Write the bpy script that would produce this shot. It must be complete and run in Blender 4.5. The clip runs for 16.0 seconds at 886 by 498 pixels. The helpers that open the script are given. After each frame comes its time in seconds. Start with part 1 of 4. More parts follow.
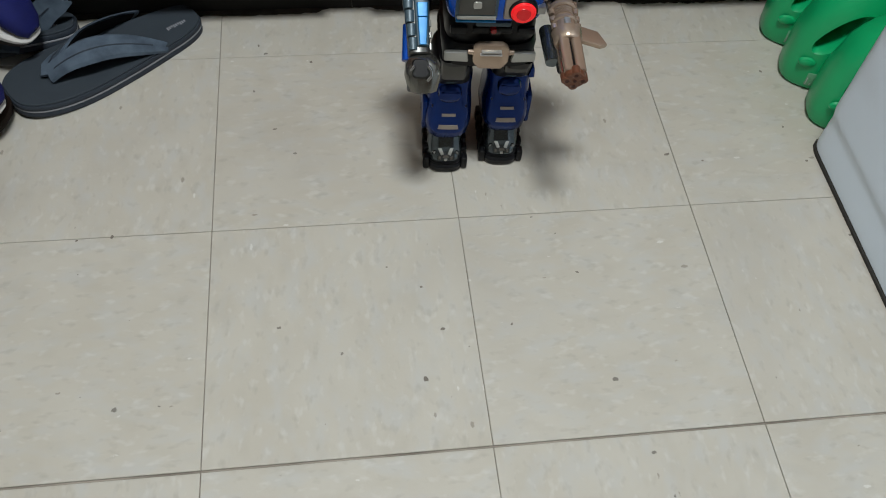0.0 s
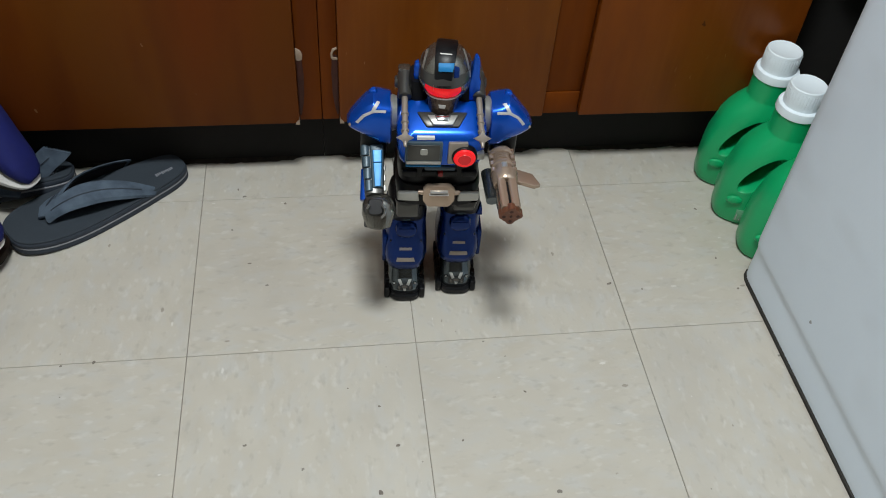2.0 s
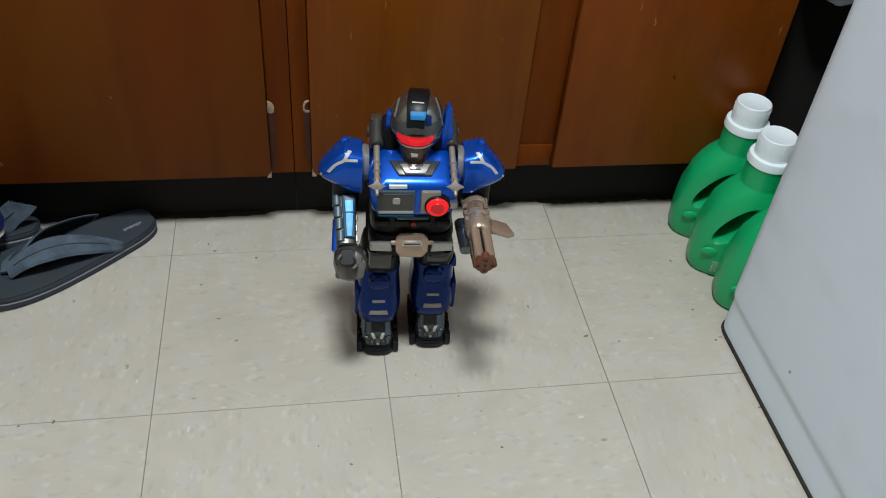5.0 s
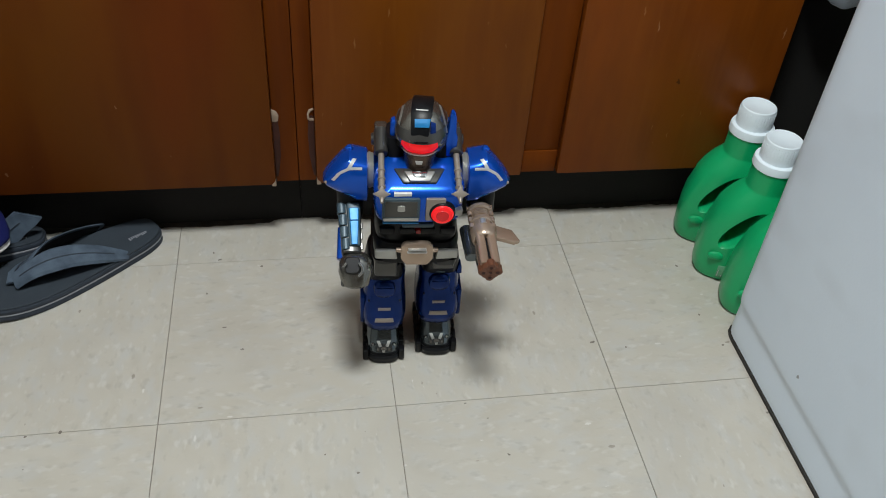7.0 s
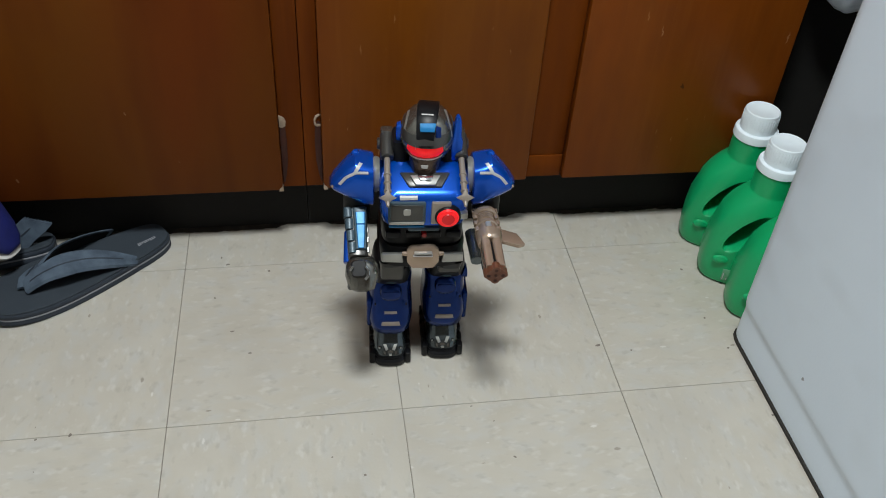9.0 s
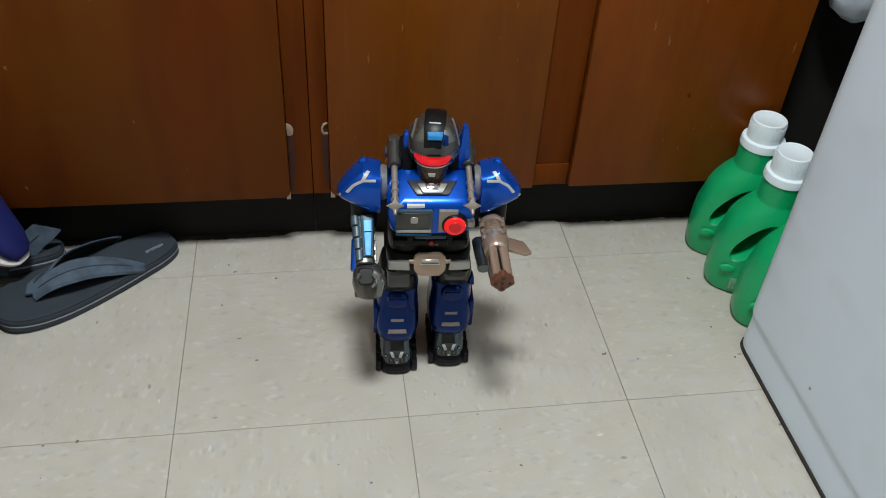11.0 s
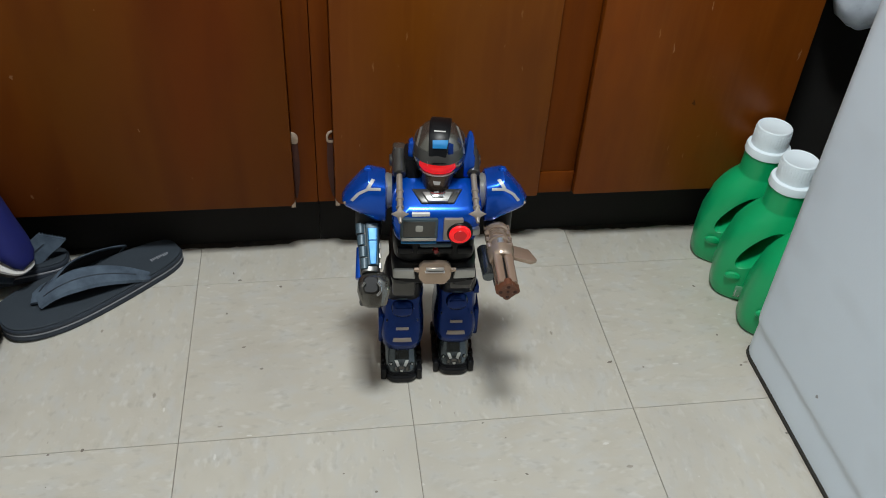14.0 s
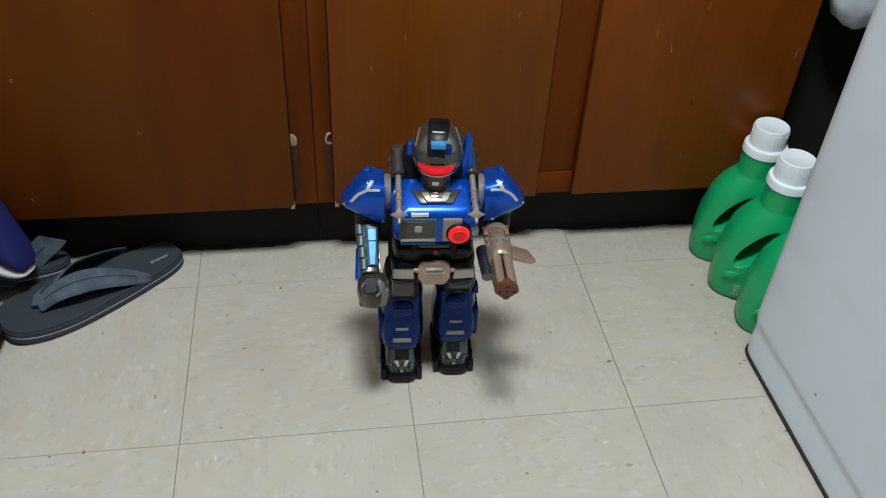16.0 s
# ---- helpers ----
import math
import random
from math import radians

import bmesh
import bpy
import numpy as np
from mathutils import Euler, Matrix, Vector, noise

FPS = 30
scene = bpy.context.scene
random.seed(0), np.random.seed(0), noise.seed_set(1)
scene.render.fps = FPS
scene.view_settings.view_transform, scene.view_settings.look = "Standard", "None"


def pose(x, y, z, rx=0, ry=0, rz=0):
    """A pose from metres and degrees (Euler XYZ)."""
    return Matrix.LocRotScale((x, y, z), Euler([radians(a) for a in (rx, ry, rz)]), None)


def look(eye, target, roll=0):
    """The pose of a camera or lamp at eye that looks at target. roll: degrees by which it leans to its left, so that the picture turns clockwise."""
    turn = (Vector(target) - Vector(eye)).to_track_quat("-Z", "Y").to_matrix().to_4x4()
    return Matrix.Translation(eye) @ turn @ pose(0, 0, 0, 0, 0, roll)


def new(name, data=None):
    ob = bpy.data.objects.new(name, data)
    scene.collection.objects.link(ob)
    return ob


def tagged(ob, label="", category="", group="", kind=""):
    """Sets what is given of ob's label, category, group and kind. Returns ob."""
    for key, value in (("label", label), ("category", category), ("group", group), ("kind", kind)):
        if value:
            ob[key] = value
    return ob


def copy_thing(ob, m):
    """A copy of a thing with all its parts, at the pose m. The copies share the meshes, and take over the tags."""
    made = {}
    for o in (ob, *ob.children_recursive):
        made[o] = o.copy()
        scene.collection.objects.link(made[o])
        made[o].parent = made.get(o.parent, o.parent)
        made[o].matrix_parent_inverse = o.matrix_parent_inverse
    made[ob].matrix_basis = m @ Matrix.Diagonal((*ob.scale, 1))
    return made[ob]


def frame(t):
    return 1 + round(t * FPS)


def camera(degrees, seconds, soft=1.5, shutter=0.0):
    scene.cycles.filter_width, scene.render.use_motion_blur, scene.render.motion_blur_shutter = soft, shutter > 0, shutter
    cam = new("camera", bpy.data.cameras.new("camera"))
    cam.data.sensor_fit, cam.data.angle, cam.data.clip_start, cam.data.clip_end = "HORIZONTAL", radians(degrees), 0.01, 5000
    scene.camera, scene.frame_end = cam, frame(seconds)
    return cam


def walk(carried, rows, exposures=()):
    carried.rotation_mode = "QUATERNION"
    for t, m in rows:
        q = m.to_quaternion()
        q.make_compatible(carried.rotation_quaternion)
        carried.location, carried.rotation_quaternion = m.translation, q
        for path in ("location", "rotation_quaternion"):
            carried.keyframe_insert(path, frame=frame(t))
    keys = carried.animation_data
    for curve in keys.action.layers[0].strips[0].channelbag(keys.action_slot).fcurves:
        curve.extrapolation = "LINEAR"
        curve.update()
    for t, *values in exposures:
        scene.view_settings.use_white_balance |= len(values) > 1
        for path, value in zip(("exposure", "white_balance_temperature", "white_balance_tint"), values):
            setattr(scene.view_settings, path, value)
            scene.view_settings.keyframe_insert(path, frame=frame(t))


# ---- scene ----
cam = camera(54.3, 16.0, soft=1.0)
PATH = [
    (0, (-0.144, -0.642, 0.872), (0.08, 0.479, -0.769), 5.9),
    (0.2, (-0.142, -0.660, 0.876), (0.085, 0.465, -0.762), 4.6),
    (0.5, (-0.133, -0.681, 0.884), (0.055, 0.492, -0.725), 3.3),
    (0.7, (-0.119, -0.697, 0.905), (0.026, 0.522, -0.675), 3.0),
    (1, (-0.113, -0.706, 0.902), (0.022, 0.546, -0.652), 3.3),
    (1.2, (-0.108, -0.708, 0.918), (0.029, 0.551, -0.630), 2.8),
    (1.5, (-0.11, -0.718, 0.926), (0.053, 0.575, -0.592), 3.3),
    (1.7, (-0.103, -0.706, 0.946), (0.102, 0.598, -0.553), 4.1),
    (2, (-0.106, -0.725, 0.937), (0.146, 0.649, -0.494), 4.7),
    (2.2, (-0.105, -0.732, 0.924), (0.163, 0.680, -0.468), 4.7),
    (2.5, (-0.1, -0.727, 0.92), (0.174, 0.7, -0.455), 4.4),
    (3, (-0.099, -0.724, 0.914), (0.191, 0.717, -0.441), 5.1),
    (3.5, (-0.098, -0.725, 0.916), (0.189, 0.728, -0.429), 5.0),
    (4, (-0.1, -0.724, 0.912), (0.212, 0.733, -0.422), 5.6),
    (6.5, (-0.1, -0.723, 0.914), (0.203, 0.755, -0.399), 4.9),
    (7, (-0.1, -0.721, 0.913), (0.201, 0.758, -0.399), 4.6),
    (7.5, (-0.097, -0.723, 0.913), (0.202, 0.758, -0.397), 4.1),
    (8, (-0.098, -0.727, 0.913), (0.186, 0.755, -0.4), 3.5),
    (8.5, (-0.099, -0.729, 0.913), (0.177, 0.758, -0.395), 3.6),
    (9, (-0.1, -0.731, 0.915), (0.186, 0.762, -0.385), 4.0),
    (11.5, (-0.102, -0.734, 0.916), (0.171, 0.778, -0.364), 3.8),
    (12, (-0.102, -0.736, 0.916), (0.174, 0.781, -0.358), 3.8),
    (12.5, (-0.102, -0.733, 0.918), (0.176, 0.784, -0.356), 3.5),
    (13, (-0.103, -0.732, 0.916), (0.167, 0.787, -0.357), 3.4),
    (13.5, (-0.103, -0.733, 0.917), (0.162, 0.787, -0.356), 3.4),
    (14, (-0.103, -0.731, 0.916), (0.163, 0.788, -0.357), 3.5),
    (14.5, (-0.103, -0.733, 0.917), (0.165, 0.786, -0.357), 3.6),
    (15, (-0.102, -0.733, 0.917), (0.175, 0.784, -0.356), 3.6),
    (15.5, (-0.102, -0.734, 0.918), (0.176, 0.787, -0.35), 3.4),
    (16, (-0.103, -0.735, 0.918), (0.164, 0.786, -0.353), 3.2),
]
walk(cam, [(t, look(eye, target, roll)) for t, eye, target, roll in PATH], [(0.0, -0.14), (0.6, -0.13), (1.6, 0.0), (16.0, 0.0)])

# ---- world, lamp, exposure ----
scene.view_settings.exposure = 0.0
world = bpy.data.worlds.new("room_world")
scene.world = world
world.use_nodes = True
world.node_tree.nodes["Background"].inputs["Color"].default_value = (0.6, 0.7, 1.0, 1)
world.node_tree.nodes["Background"].inputs["Strength"].default_value = 0.02
LAMP = (-0.085, -0.42, 2.30)
lamp_data = bpy.data.lights.new("ceiling_bulb", "AREA")
lamp_data.shape, lamp_data.size, lamp_data.size_y, lamp_data.energy, lamp_data.color = "RECTANGLE", 0.36, 0.26, 39.0, (0.955, 1.0, 1.0)
new("ceiling_bulb", lamp_data).matrix_world = look(LAMP, (LAMP[0], LAMP[1], 0))


# ---- materials ----
def mat(name, base, rough=0.5, metal=0.0, other=None, scale=8.0, amount=0.5, fine=120.0, bump=0.1, stretch=(1, 1, 1), coat=0.0, rough_var=0.1, detail=4.0, spec=0.5):
    """A surface with two scales of variation: broad stains towards the colour `other`, and fine grain in relief and gloss."""
    if not bump:
        rough_var = 0.02
    m = bpy.data.materials.new(name)
    m.use_nodes = True
    nt = m.node_tree
    n, l = nt.nodes, nt.links
    bsdf = n["Principled BSDF"]
    geo = n.new("ShaderNodeNewGeometry")
    mp = n.new("ShaderNodeMapping")
    mp.inputs["Scale"].default_value = stretch
    l.new(geo.outputs["Position"], mp.inputs["Vector"])
    big = n.new("ShaderNodeTexNoise")
    big.inputs["Scale"].default_value, big.inputs["Detail"].default_value = scale, detail
    l.new(mp.outputs[0], big.inputs["Vector"])
    ramp = n.new("ShaderNodeMapRange")
    ramp.inputs["From Min"].default_value, ramp.inputs["From Max"].default_value = 0.35, 0.7
    ramp.inputs["To Max"].default_value = amount
    l.new(big.outputs["Fac"], ramp.inputs["Value"])
    mix = n.new("ShaderNodeMix")
    mix.data_type = "RGBA"
    mix.inputs[6].default_value = (*base, 1)
    mix.inputs[7].default_value = (*(other or [c * 0.7 for c in base]), 1)
    l.new(ramp.outputs[0], mix.inputs[0])
    l.new(mix.outputs[2], bsdf.inputs["Base Color"])
    grain = n.new("ShaderNodeTexNoise")
    grain.inputs["Scale"].default_value, grain.inputs["Detail"].default_value = fine, 3.0
    l.new(mp.outputs[0], grain.inputs["Vector"])
    rr = n.new("ShaderNodeMapRange")
    rr.inputs["To Min"].default_value, rr.inputs["To Max"].default_value = max(0.03, rough - rough_var), min(1, rough + rough_var)
    l.new(grain.outputs["Fac"], rr.inputs["Value"])
    l.new(rr.outputs[0], bsdf.inputs["Roughness"])
    if bump:
        b = n.new("ShaderNodeBump")
        b.inputs["Strength"].default_value, b.inputs["Distance"].default_value = bump, 0.0015
        l.new(grain.outputs["Fac"], b.inputs["Height"])
        l.new(b.outputs[0], bsdf.inputs["Normal"])
    bsdf.inputs["Metallic"].default_value = metal
    bsdf.inputs["Specular IOR Level"].default_value = spec
    bsdf.inputs["Coat Weight"].default_value = coat
    bsdf.inputs["Coat Roughness"].default_value = 0.12
    return m


def speckle(m, colour, scale, low, high, stretch=(1, 1, 1), strength=1.0, turn=0.0):
    """Adds sparse marks of one colour where a noise is strongest."""
    nt = m.node_tree
    n, l = nt.nodes, nt.links
    bsdf = n["Principled BSDF"]
    before = bsdf.inputs["Base Color"].links[0].from_socket
    geo = n.new("ShaderNodeNewGeometry")
    mp = n.new("ShaderNodeMapping")
    mp.inputs["Scale"].default_value, mp.inputs["Rotation"].default_value = stretch, (0, 0, turn)
    l.new(geo.outputs["Position"], mp.inputs["Vector"])
    t = n.new("ShaderNodeTexNoise")
    t.inputs["Scale"].default_value, t.inputs["Detail"].default_value = scale, 2.0
    l.new(mp.outputs[0], t.inputs["Vector"])
    r = n.new("ShaderNodeMapRange")
    r.inputs["From Min"].default_value, r.inputs["From Max"].default_value, r.inputs["To Max"].default_value = low, high, strength
    l.new(t.outputs["Fac"], r.inputs["Value"])
    mix = n.new("ShaderNodeMix")
    mix.data_type = "RGBA"
    mix.inputs[7].default_value = (*colour, 1)
    l.new(r.outputs[0], mix.inputs[0])
    l.new(before, mix.inputs[6])
    l.new(mix.outputs[2], bsdf.inputs["Base Color"])
    return m


def glow(name, base, strength):
    m = mat(name, base, 0.25, bump=0)
    b = m.node_tree.nodes["Principled BSDF"]
    b.inputs["Emission Color"].default_value = (*base, 1)
    b.inputs["Emission Strength"].default_value = strength
    return m


def specks(m, colour, scale, radius, stretch=(1, 1, 1), strength=0.8, turn=0.0, rare=7.0):
    """Adds sparse chips of uneven size and outline."""
    nt = m.node_tree
    n, l = nt.nodes, nt.links
    bsdf = n["Principled BSDF"]
    before = bsdf.inputs["Base Color"].links[0].from_socket
    geo = n.new("ShaderNodeNewGeometry")
    wob = n.new("ShaderNodeTexNoise")
    wob.inputs["Scale"].default_value = scale * 6
    l.new(geo.outputs["Position"], wob.inputs["Vector"])
    add = n.new("ShaderNodeMixRGB")
    add.blend_type, add.inputs[0].default_value = "LINEAR_LIGHT", 0.09 / scale
    l.new(geo.outputs["Position"], add.inputs[1])
    l.new(wob.outputs["Color"], add.inputs[2])
    mp = n.new("ShaderNodeMapping")
    mp.inputs["Scale"].default_value, mp.inputs["Rotation"].default_value = stretch, (0, 0, turn)
    l.new(add.outputs[0], mp.inputs["Vector"])
    v = n.new("ShaderNodeTexVoronoi")
    v.inputs["Scale"].default_value = scale
    l.new(mp.outputs[0], v.inputs["Vector"])
    sep = n.new("ShaderNodeSeparateColor")
    l.new(v.outputs["Color"], sep.inputs[0])
    size = n.new("ShaderNodeMath")
    size.operation, size.inputs[1].default_value = "POWER", rare
    l.new(sep.outputs[0], size.inputs[0])
    scaled_size = n.new("ShaderNodeMath")
    scaled_size.operation, scaled_size.inputs[1].default_value = "MULTIPLY", radius
    l.new(size.outputs[0], scaled_size.inputs[0])
    diff = n.new("ShaderNodeMath")
    diff.operation = "SUBTRACT"
    l.new(scaled_size.outputs[0], diff.inputs[0])
    l.new(v.outputs["Distance"], diff.inputs[1])
    r = n.new("ShaderNodeMapRange")
    r.inputs["From Min"].default_value, r.inputs["From Max"].default_value, r.inputs["To Max"].default_value = 0.0, radius * 0.25, strength
    l.new(diff.outputs[0], r.inputs["Value"])
    mix = n.new("ShaderNodeMix")
    mix.data_type = "RGBA"
    mix.inputs[7].default_value = (*colour, 1)
    l.new(r.outputs[0], mix.inputs[0])
    l.new(before, mix.inputs[6])
    l.new(mix.outputs[2], bsdf.inputs["Base Color"])
    return m


def tile_material(name, along):
    a = (1, 0.55, 1) if along else (0.55, 1, 1)
    m = mat(name, (0.515, 0.488, 0.430), 0.55, other=(0.466, 0.432, 0.368), scale=11, amount=0.8, fine=240, bump=0.10)
    speckle(m, (0.485, 0.485, 0.470), 46, 0.46, 0.70, a, 0.6)
    speckle(m, (0.430, 0.400, 0.340), 40, 0.52, 0.75, a, 0.45)
    speckle(m, (0.62, 0.61, 0.58), 85, 0.58, 0.72, a, 0.40)
    speckle(m, (0.36, 0.335, 0.29), 90, 0.58, 0.74, a, 0.45)
    specks(m, (0.68, 0.67, 0.64), 70, 0.15, (1, 0.4, 1) if along else (0.4, 1, 1), 0.65)
    specks(m, (0.25, 0.22, 0.18), 52, 0.125, (1, 0.45, 1) if along else (0.45, 1, 1), 0.75, 0.15)
    specks(m, (0.13, 0.115, 0.095), 30, 0.095, (0.8, 1, 1), 0.85, 0.6, 7.0)
    speckle(m, (0.40, 0.375, 0.335), 4, 0.55, 0.8, (1, 1, 1), 0.5)
    return m


TILE = tile_material("vinyl_tile", True)
TILE_TURNED = tile_material("vinyl_tile_turned", False)
JOINT = mat("dirty_joint", (0.20, 0.175, 0.145), 0.8, other=(0.38, 0.34, 0.29), scale=14, amount=1.0)
WOOD = mat("varnished_plywood", (0.215, 0.050, 0.0038), 0.36, other=(0.135, 0.026, 0.0022), scale=3.2, amount=0.9, fine=70, bump=0.06, stretch=(1.5, 1.5, 0.7), coat=0.0, detail=7, spec=0.15)
speckle(WOOD, (0.195, 0.062, 0.004), 1.6, 0.42, 0.66, (1.5, 1, 0.7), 0.8)
speckle(WOOD, (0.110, 0.026, 0.003), 14, 0.46, 0.74, (1.6, 1, 0.45), 0.45)
speckle(WOOD, (0.27, 0.090, 0.015), 60, 0.52, 0.80, (2.0, 1, 0.10), 0.16)
specks(WOOD, (0.46, 0.26, 0.11), 34, 0.16, (3.2, 1, 0.50), 0.3, 0.0, 4.0)
specks(WOOD, (0.55, 0.36, 0.19), 22, 0.15, (4.2, 1, 0.50), 0.4, 0.12, 4.0)
specks(WOOD, (0.045, 0.010, 0.003), 14, 0.085, (2.2, 1, 0.6), 0.8, 0.0, 5.0)
STILE = mat("varnished_stile", (0.165, 0.038, 0.0025), 0.45, other=(0.095, 0.021, 0.003), scale=5, amount=1.0, fine=90, bump=0.05, stretch=(6, 5, 0.4), coat=0.0, detail=7, spec=0.08)
# darker, redder colour for the left unit's doors
WOOD_DARK_RED = mat("dark_red_plywood", (0.150, 0.033, 0.0035), 0.42, other=(0.098, 0.019, 0.0025), scale=3.0, amount=0.9, fine=70, bump=0.06, stretch=(1.5, 1.5, 0.5), detail=7, spec=0.10)
speckle(WOOD_DARK_RED, (0.125, 0.040, 0.004), 2.2, 0.42, 0.66, (1.8, 1, 0.5), 0.8)
speckle(WOOD_DARK_RED, (0.070, 0.012, 0.002), 9, 0.50, 0.74, (1.8, 1, 0.35), 0.5)
specks(WOOD_DARK_RED, (0.34, 0.20, 0.11), 24, 0.10, (2.0, 1, 1.0), 0.5, 0.0, 5.0)
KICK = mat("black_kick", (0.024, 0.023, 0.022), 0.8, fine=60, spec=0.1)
SLOT = mat("dark_slot", (0.050, 0.010, 0.004), 0.7, other=(0.02, 0.005, 0.003), scale=60)
CHIP = mat("chipped_edge", (0.42, 0.33, 0.25), 0.7, other=(0.25, 0.15, 0.1), scale=200)
ENAMEL = mat("white_enamel", (0.755, 0.860, 0.975), 0.42, other=(0.71, 0.81, 0.93), scale=5, amount=0.8, fine=300, bump=0.10)
speckle(ENAMEL, (0.50, 0.54, 0.58), 9, 0.58, 0.84, (1, 0.6, 1), 0.3)
specks(ENAMEL, (0.20, 0.21, 0.22), 16, 0.050, (1, 1, 0.7), 0.8)
specks(ENAMEL, (0.40, 0.42, 0.45), 12, 0.05, (1, 1, 0.22), 0.5)
GAP_BLACK = mat("gap_black", (0.02, 0.018, 0.015), 0.7)
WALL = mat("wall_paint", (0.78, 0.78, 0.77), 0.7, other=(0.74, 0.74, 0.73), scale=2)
# unseen walls: colours chosen darker to hold back bounce light and reflections
MIDWALL = mat("mid_bounce_wall", (0.42, 0.41, 0.38), 0.7, other=(0.38, 0.37, 0.34), scale=2)
DIMWALL = mat("dim_bounce_wall", (0.16, 0.13, 0.10), 0.7, other=(0.12, 0.10, 0.08), scale=2)
WORKTOP = mat("laminate", (0.45, 0.42, 0.38), 0.4)
GREEN = mat("green_plastic", (0.004, 0.40, 0.142), 0.33, other=(0.004, 0.365, 0.128), scale=9, fine=400, bump=0.03)
CAP = mat("white_plastic", (0.80, 0.90, 0.96), 0.4, other=(0.77, 0.87, 0.94), scale=20, fine=300, bump=0.03)
CLEARLABEL = mat("pale_label", (0.14, 0.38, 0.22), 0.3)
BLUE = mat("blue_metallic_paint", (0.001, 0.088, 0.56), 0.24, 0.55, other=(0.001, 0.070, 0.48), scale=30, fine=200, bump=0.0, coat=0.3, spec=0.35)
NAVY = mat("dark_blue_plastic", (0.001, 0.023, 0.150), 0.22, 0.55, other=(0.001, 0.011, 0.075), scale=40, fine=200, bump=0.0, coat=0.12, spec=0.25)
SKY = mat("light_blue_paint", (0.010, 0.19, 0.46), 0.36, 0.2, scale=40, bump=0.02)
TOE = mat("smoky_chrome", (0.13, 0.15, 0.16), 0.16, 0.85, other=(0.07, 0.085, 0.095), scale=60, fine=200, bump=0.0)
SLATE = mat("blue_grey_plastic", (0.05, 0.085, 0.11), 0.4, 0.2, scale=40)
GUN = mat("gunmetal_paint", (0.085, 0.084, 0.080), 0.3, 0.6, other=(0.060, 0.059, 0.057), scale=40, fine=200, bump=0.0)
HELM = mat("polished_gunmetal", (0.23, 0.225, 0.205), 0.22, 0.85, other=(0.15, 0.148, 0.14), scale=30, fine=200, bump=0.0)
SILVER = mat("silver_paint", (0.42, 0.42, 0.40), 0.32, 0.6, other=(0.36, 0.36, 0.34), scale=40, bump=0.02)
PALE = mat("pale_silver_print", (0.52, 0.51, 0.50), 0.45, 0.2, scale=60, bump=0.0)
BRONZE = mat("champagne_paint", (0.46, 0.35, 0.27), 0.22, 0.62, other=(0.36, 0.265, 0.20), scale=15, fine=200, bump=0.0)
COPPER = mat("copper_brown_plastic", (0.16, 0.062, 0.034), 0.35, 0.3, scale=60)
TAN = mat("grey_tan_paint", (0.32, 0.275, 0.235), 0.38, 0.4, scale=60)
BLACK = mat("black_plastic", (0.005, 0.0055, 0.007), 0.36, scale=30, bump=0.0, spec=0.22)
JAW = mat("smoky_brown_plating", (0.115, 0.082, 0.066), 0.24, 0.75, other=(0.07, 0.05, 0.04), scale=40, fine=200, bump=0.0)
CHROME = mat("chrome_plating", (0.5, 0.52, 0.54), 0.14, 1.0, fine=500, bump=0.05)
DARKRED = mat("dark_red_lens", (0.25, 0.01, 0.01), 0.2)
REDGLOW = glow("red_lit_lens", (0.75, 0.008, 0.012), 0.6)
REDRING = glow("red_lit_ring", (0.5, 0.005, 0.008), 0.3)
FOAM = mat("charcoal_foam", (0.030, 0.041, 0.054), 0.8, other=(0.023, 0.033, 0.045), scale=30, fine=900, bump=0.25)
FOAMDARK = mat("navy_foam_edge", (0.028, 0.038, 0.055), 0.7, scale=30, fine=700, bump=0.2)
STRIPE = mat("grey_rubber_stripe", (0.27, 0.28, 0.31), 0.6, scale=50, fine=400)
LINING = mat("black_lining_cloth", (0.006, 0.006, 0.008), 0.9, fine=900, bump=0.2, spec=0.2)
DENIM = mat("blue_grey_canvas", (0.085, 0.120, 0.165), 0.85, other=(0.035, 0.052, 0.078), scale=45, amount=0.9, fine=1300, bump=0.5)
MESHBLUE = mat("royal_blue_mesh", (0.0025, 0.007, 0.120), 0.75, other=(0.0018, 0.004, 0.070), scale=40, fine=1100, bump=0.4)
MIDSOLE = mat("white_midsole", (0.62, 0.60, 0.58), 0.6, other=(0.45, 0.43, 0.41), scale=25, fine=300)
OUTSOLE = mat("dark_outsole", (0.035, 0.03, 0.028), 0.8, other=(0.12, 0.10, 0.085), scale=30)
LEATHER = mat("black_shoe_leather", (0.0045, 0.0055, 0.007), 0.6, other=(0.009, 0.011, 0.013), scale=30, fine=500, bump=0.3, spec=0.2)
BROWNSOLE = mat("dark_brown_sole", (0.012, 0.007, 0.005), 0.7, other=(0.028, 0.015, 0.009), scale=40, fine=400, bump=0.3, spec=0.2)
FILM = mat("white_bag_plastic", (0.80, 0.89, 1.0), 0.30, other=(0.60, 0.68, 0.80), scale=35, amount=0.7, fine=90, bump=0.6)
DIFFUSER = glow("lamp_diffuser", (0.9, 0.88, 0.82), 2.0)


# ---- mesh helpers ----
def part(name, bm, material, parent=None, label="", sharp=38):
    bmesh.ops.recalc_face_normals(bm, faces=bm.faces)
    me = bpy.data.meshes.new(name)
    bm.to_mesh(me)
    bm.free()
    me.materials.append(material)
    me.polygons.foreach_set("use_smooth", [True] * len(me.polygons))
    me.set_sharp_from_angle(angle=radians(sharp))
    ob = new(name, me)
    if parent:
        ob.parent = parent
    return tagged(ob, label) if label else ob


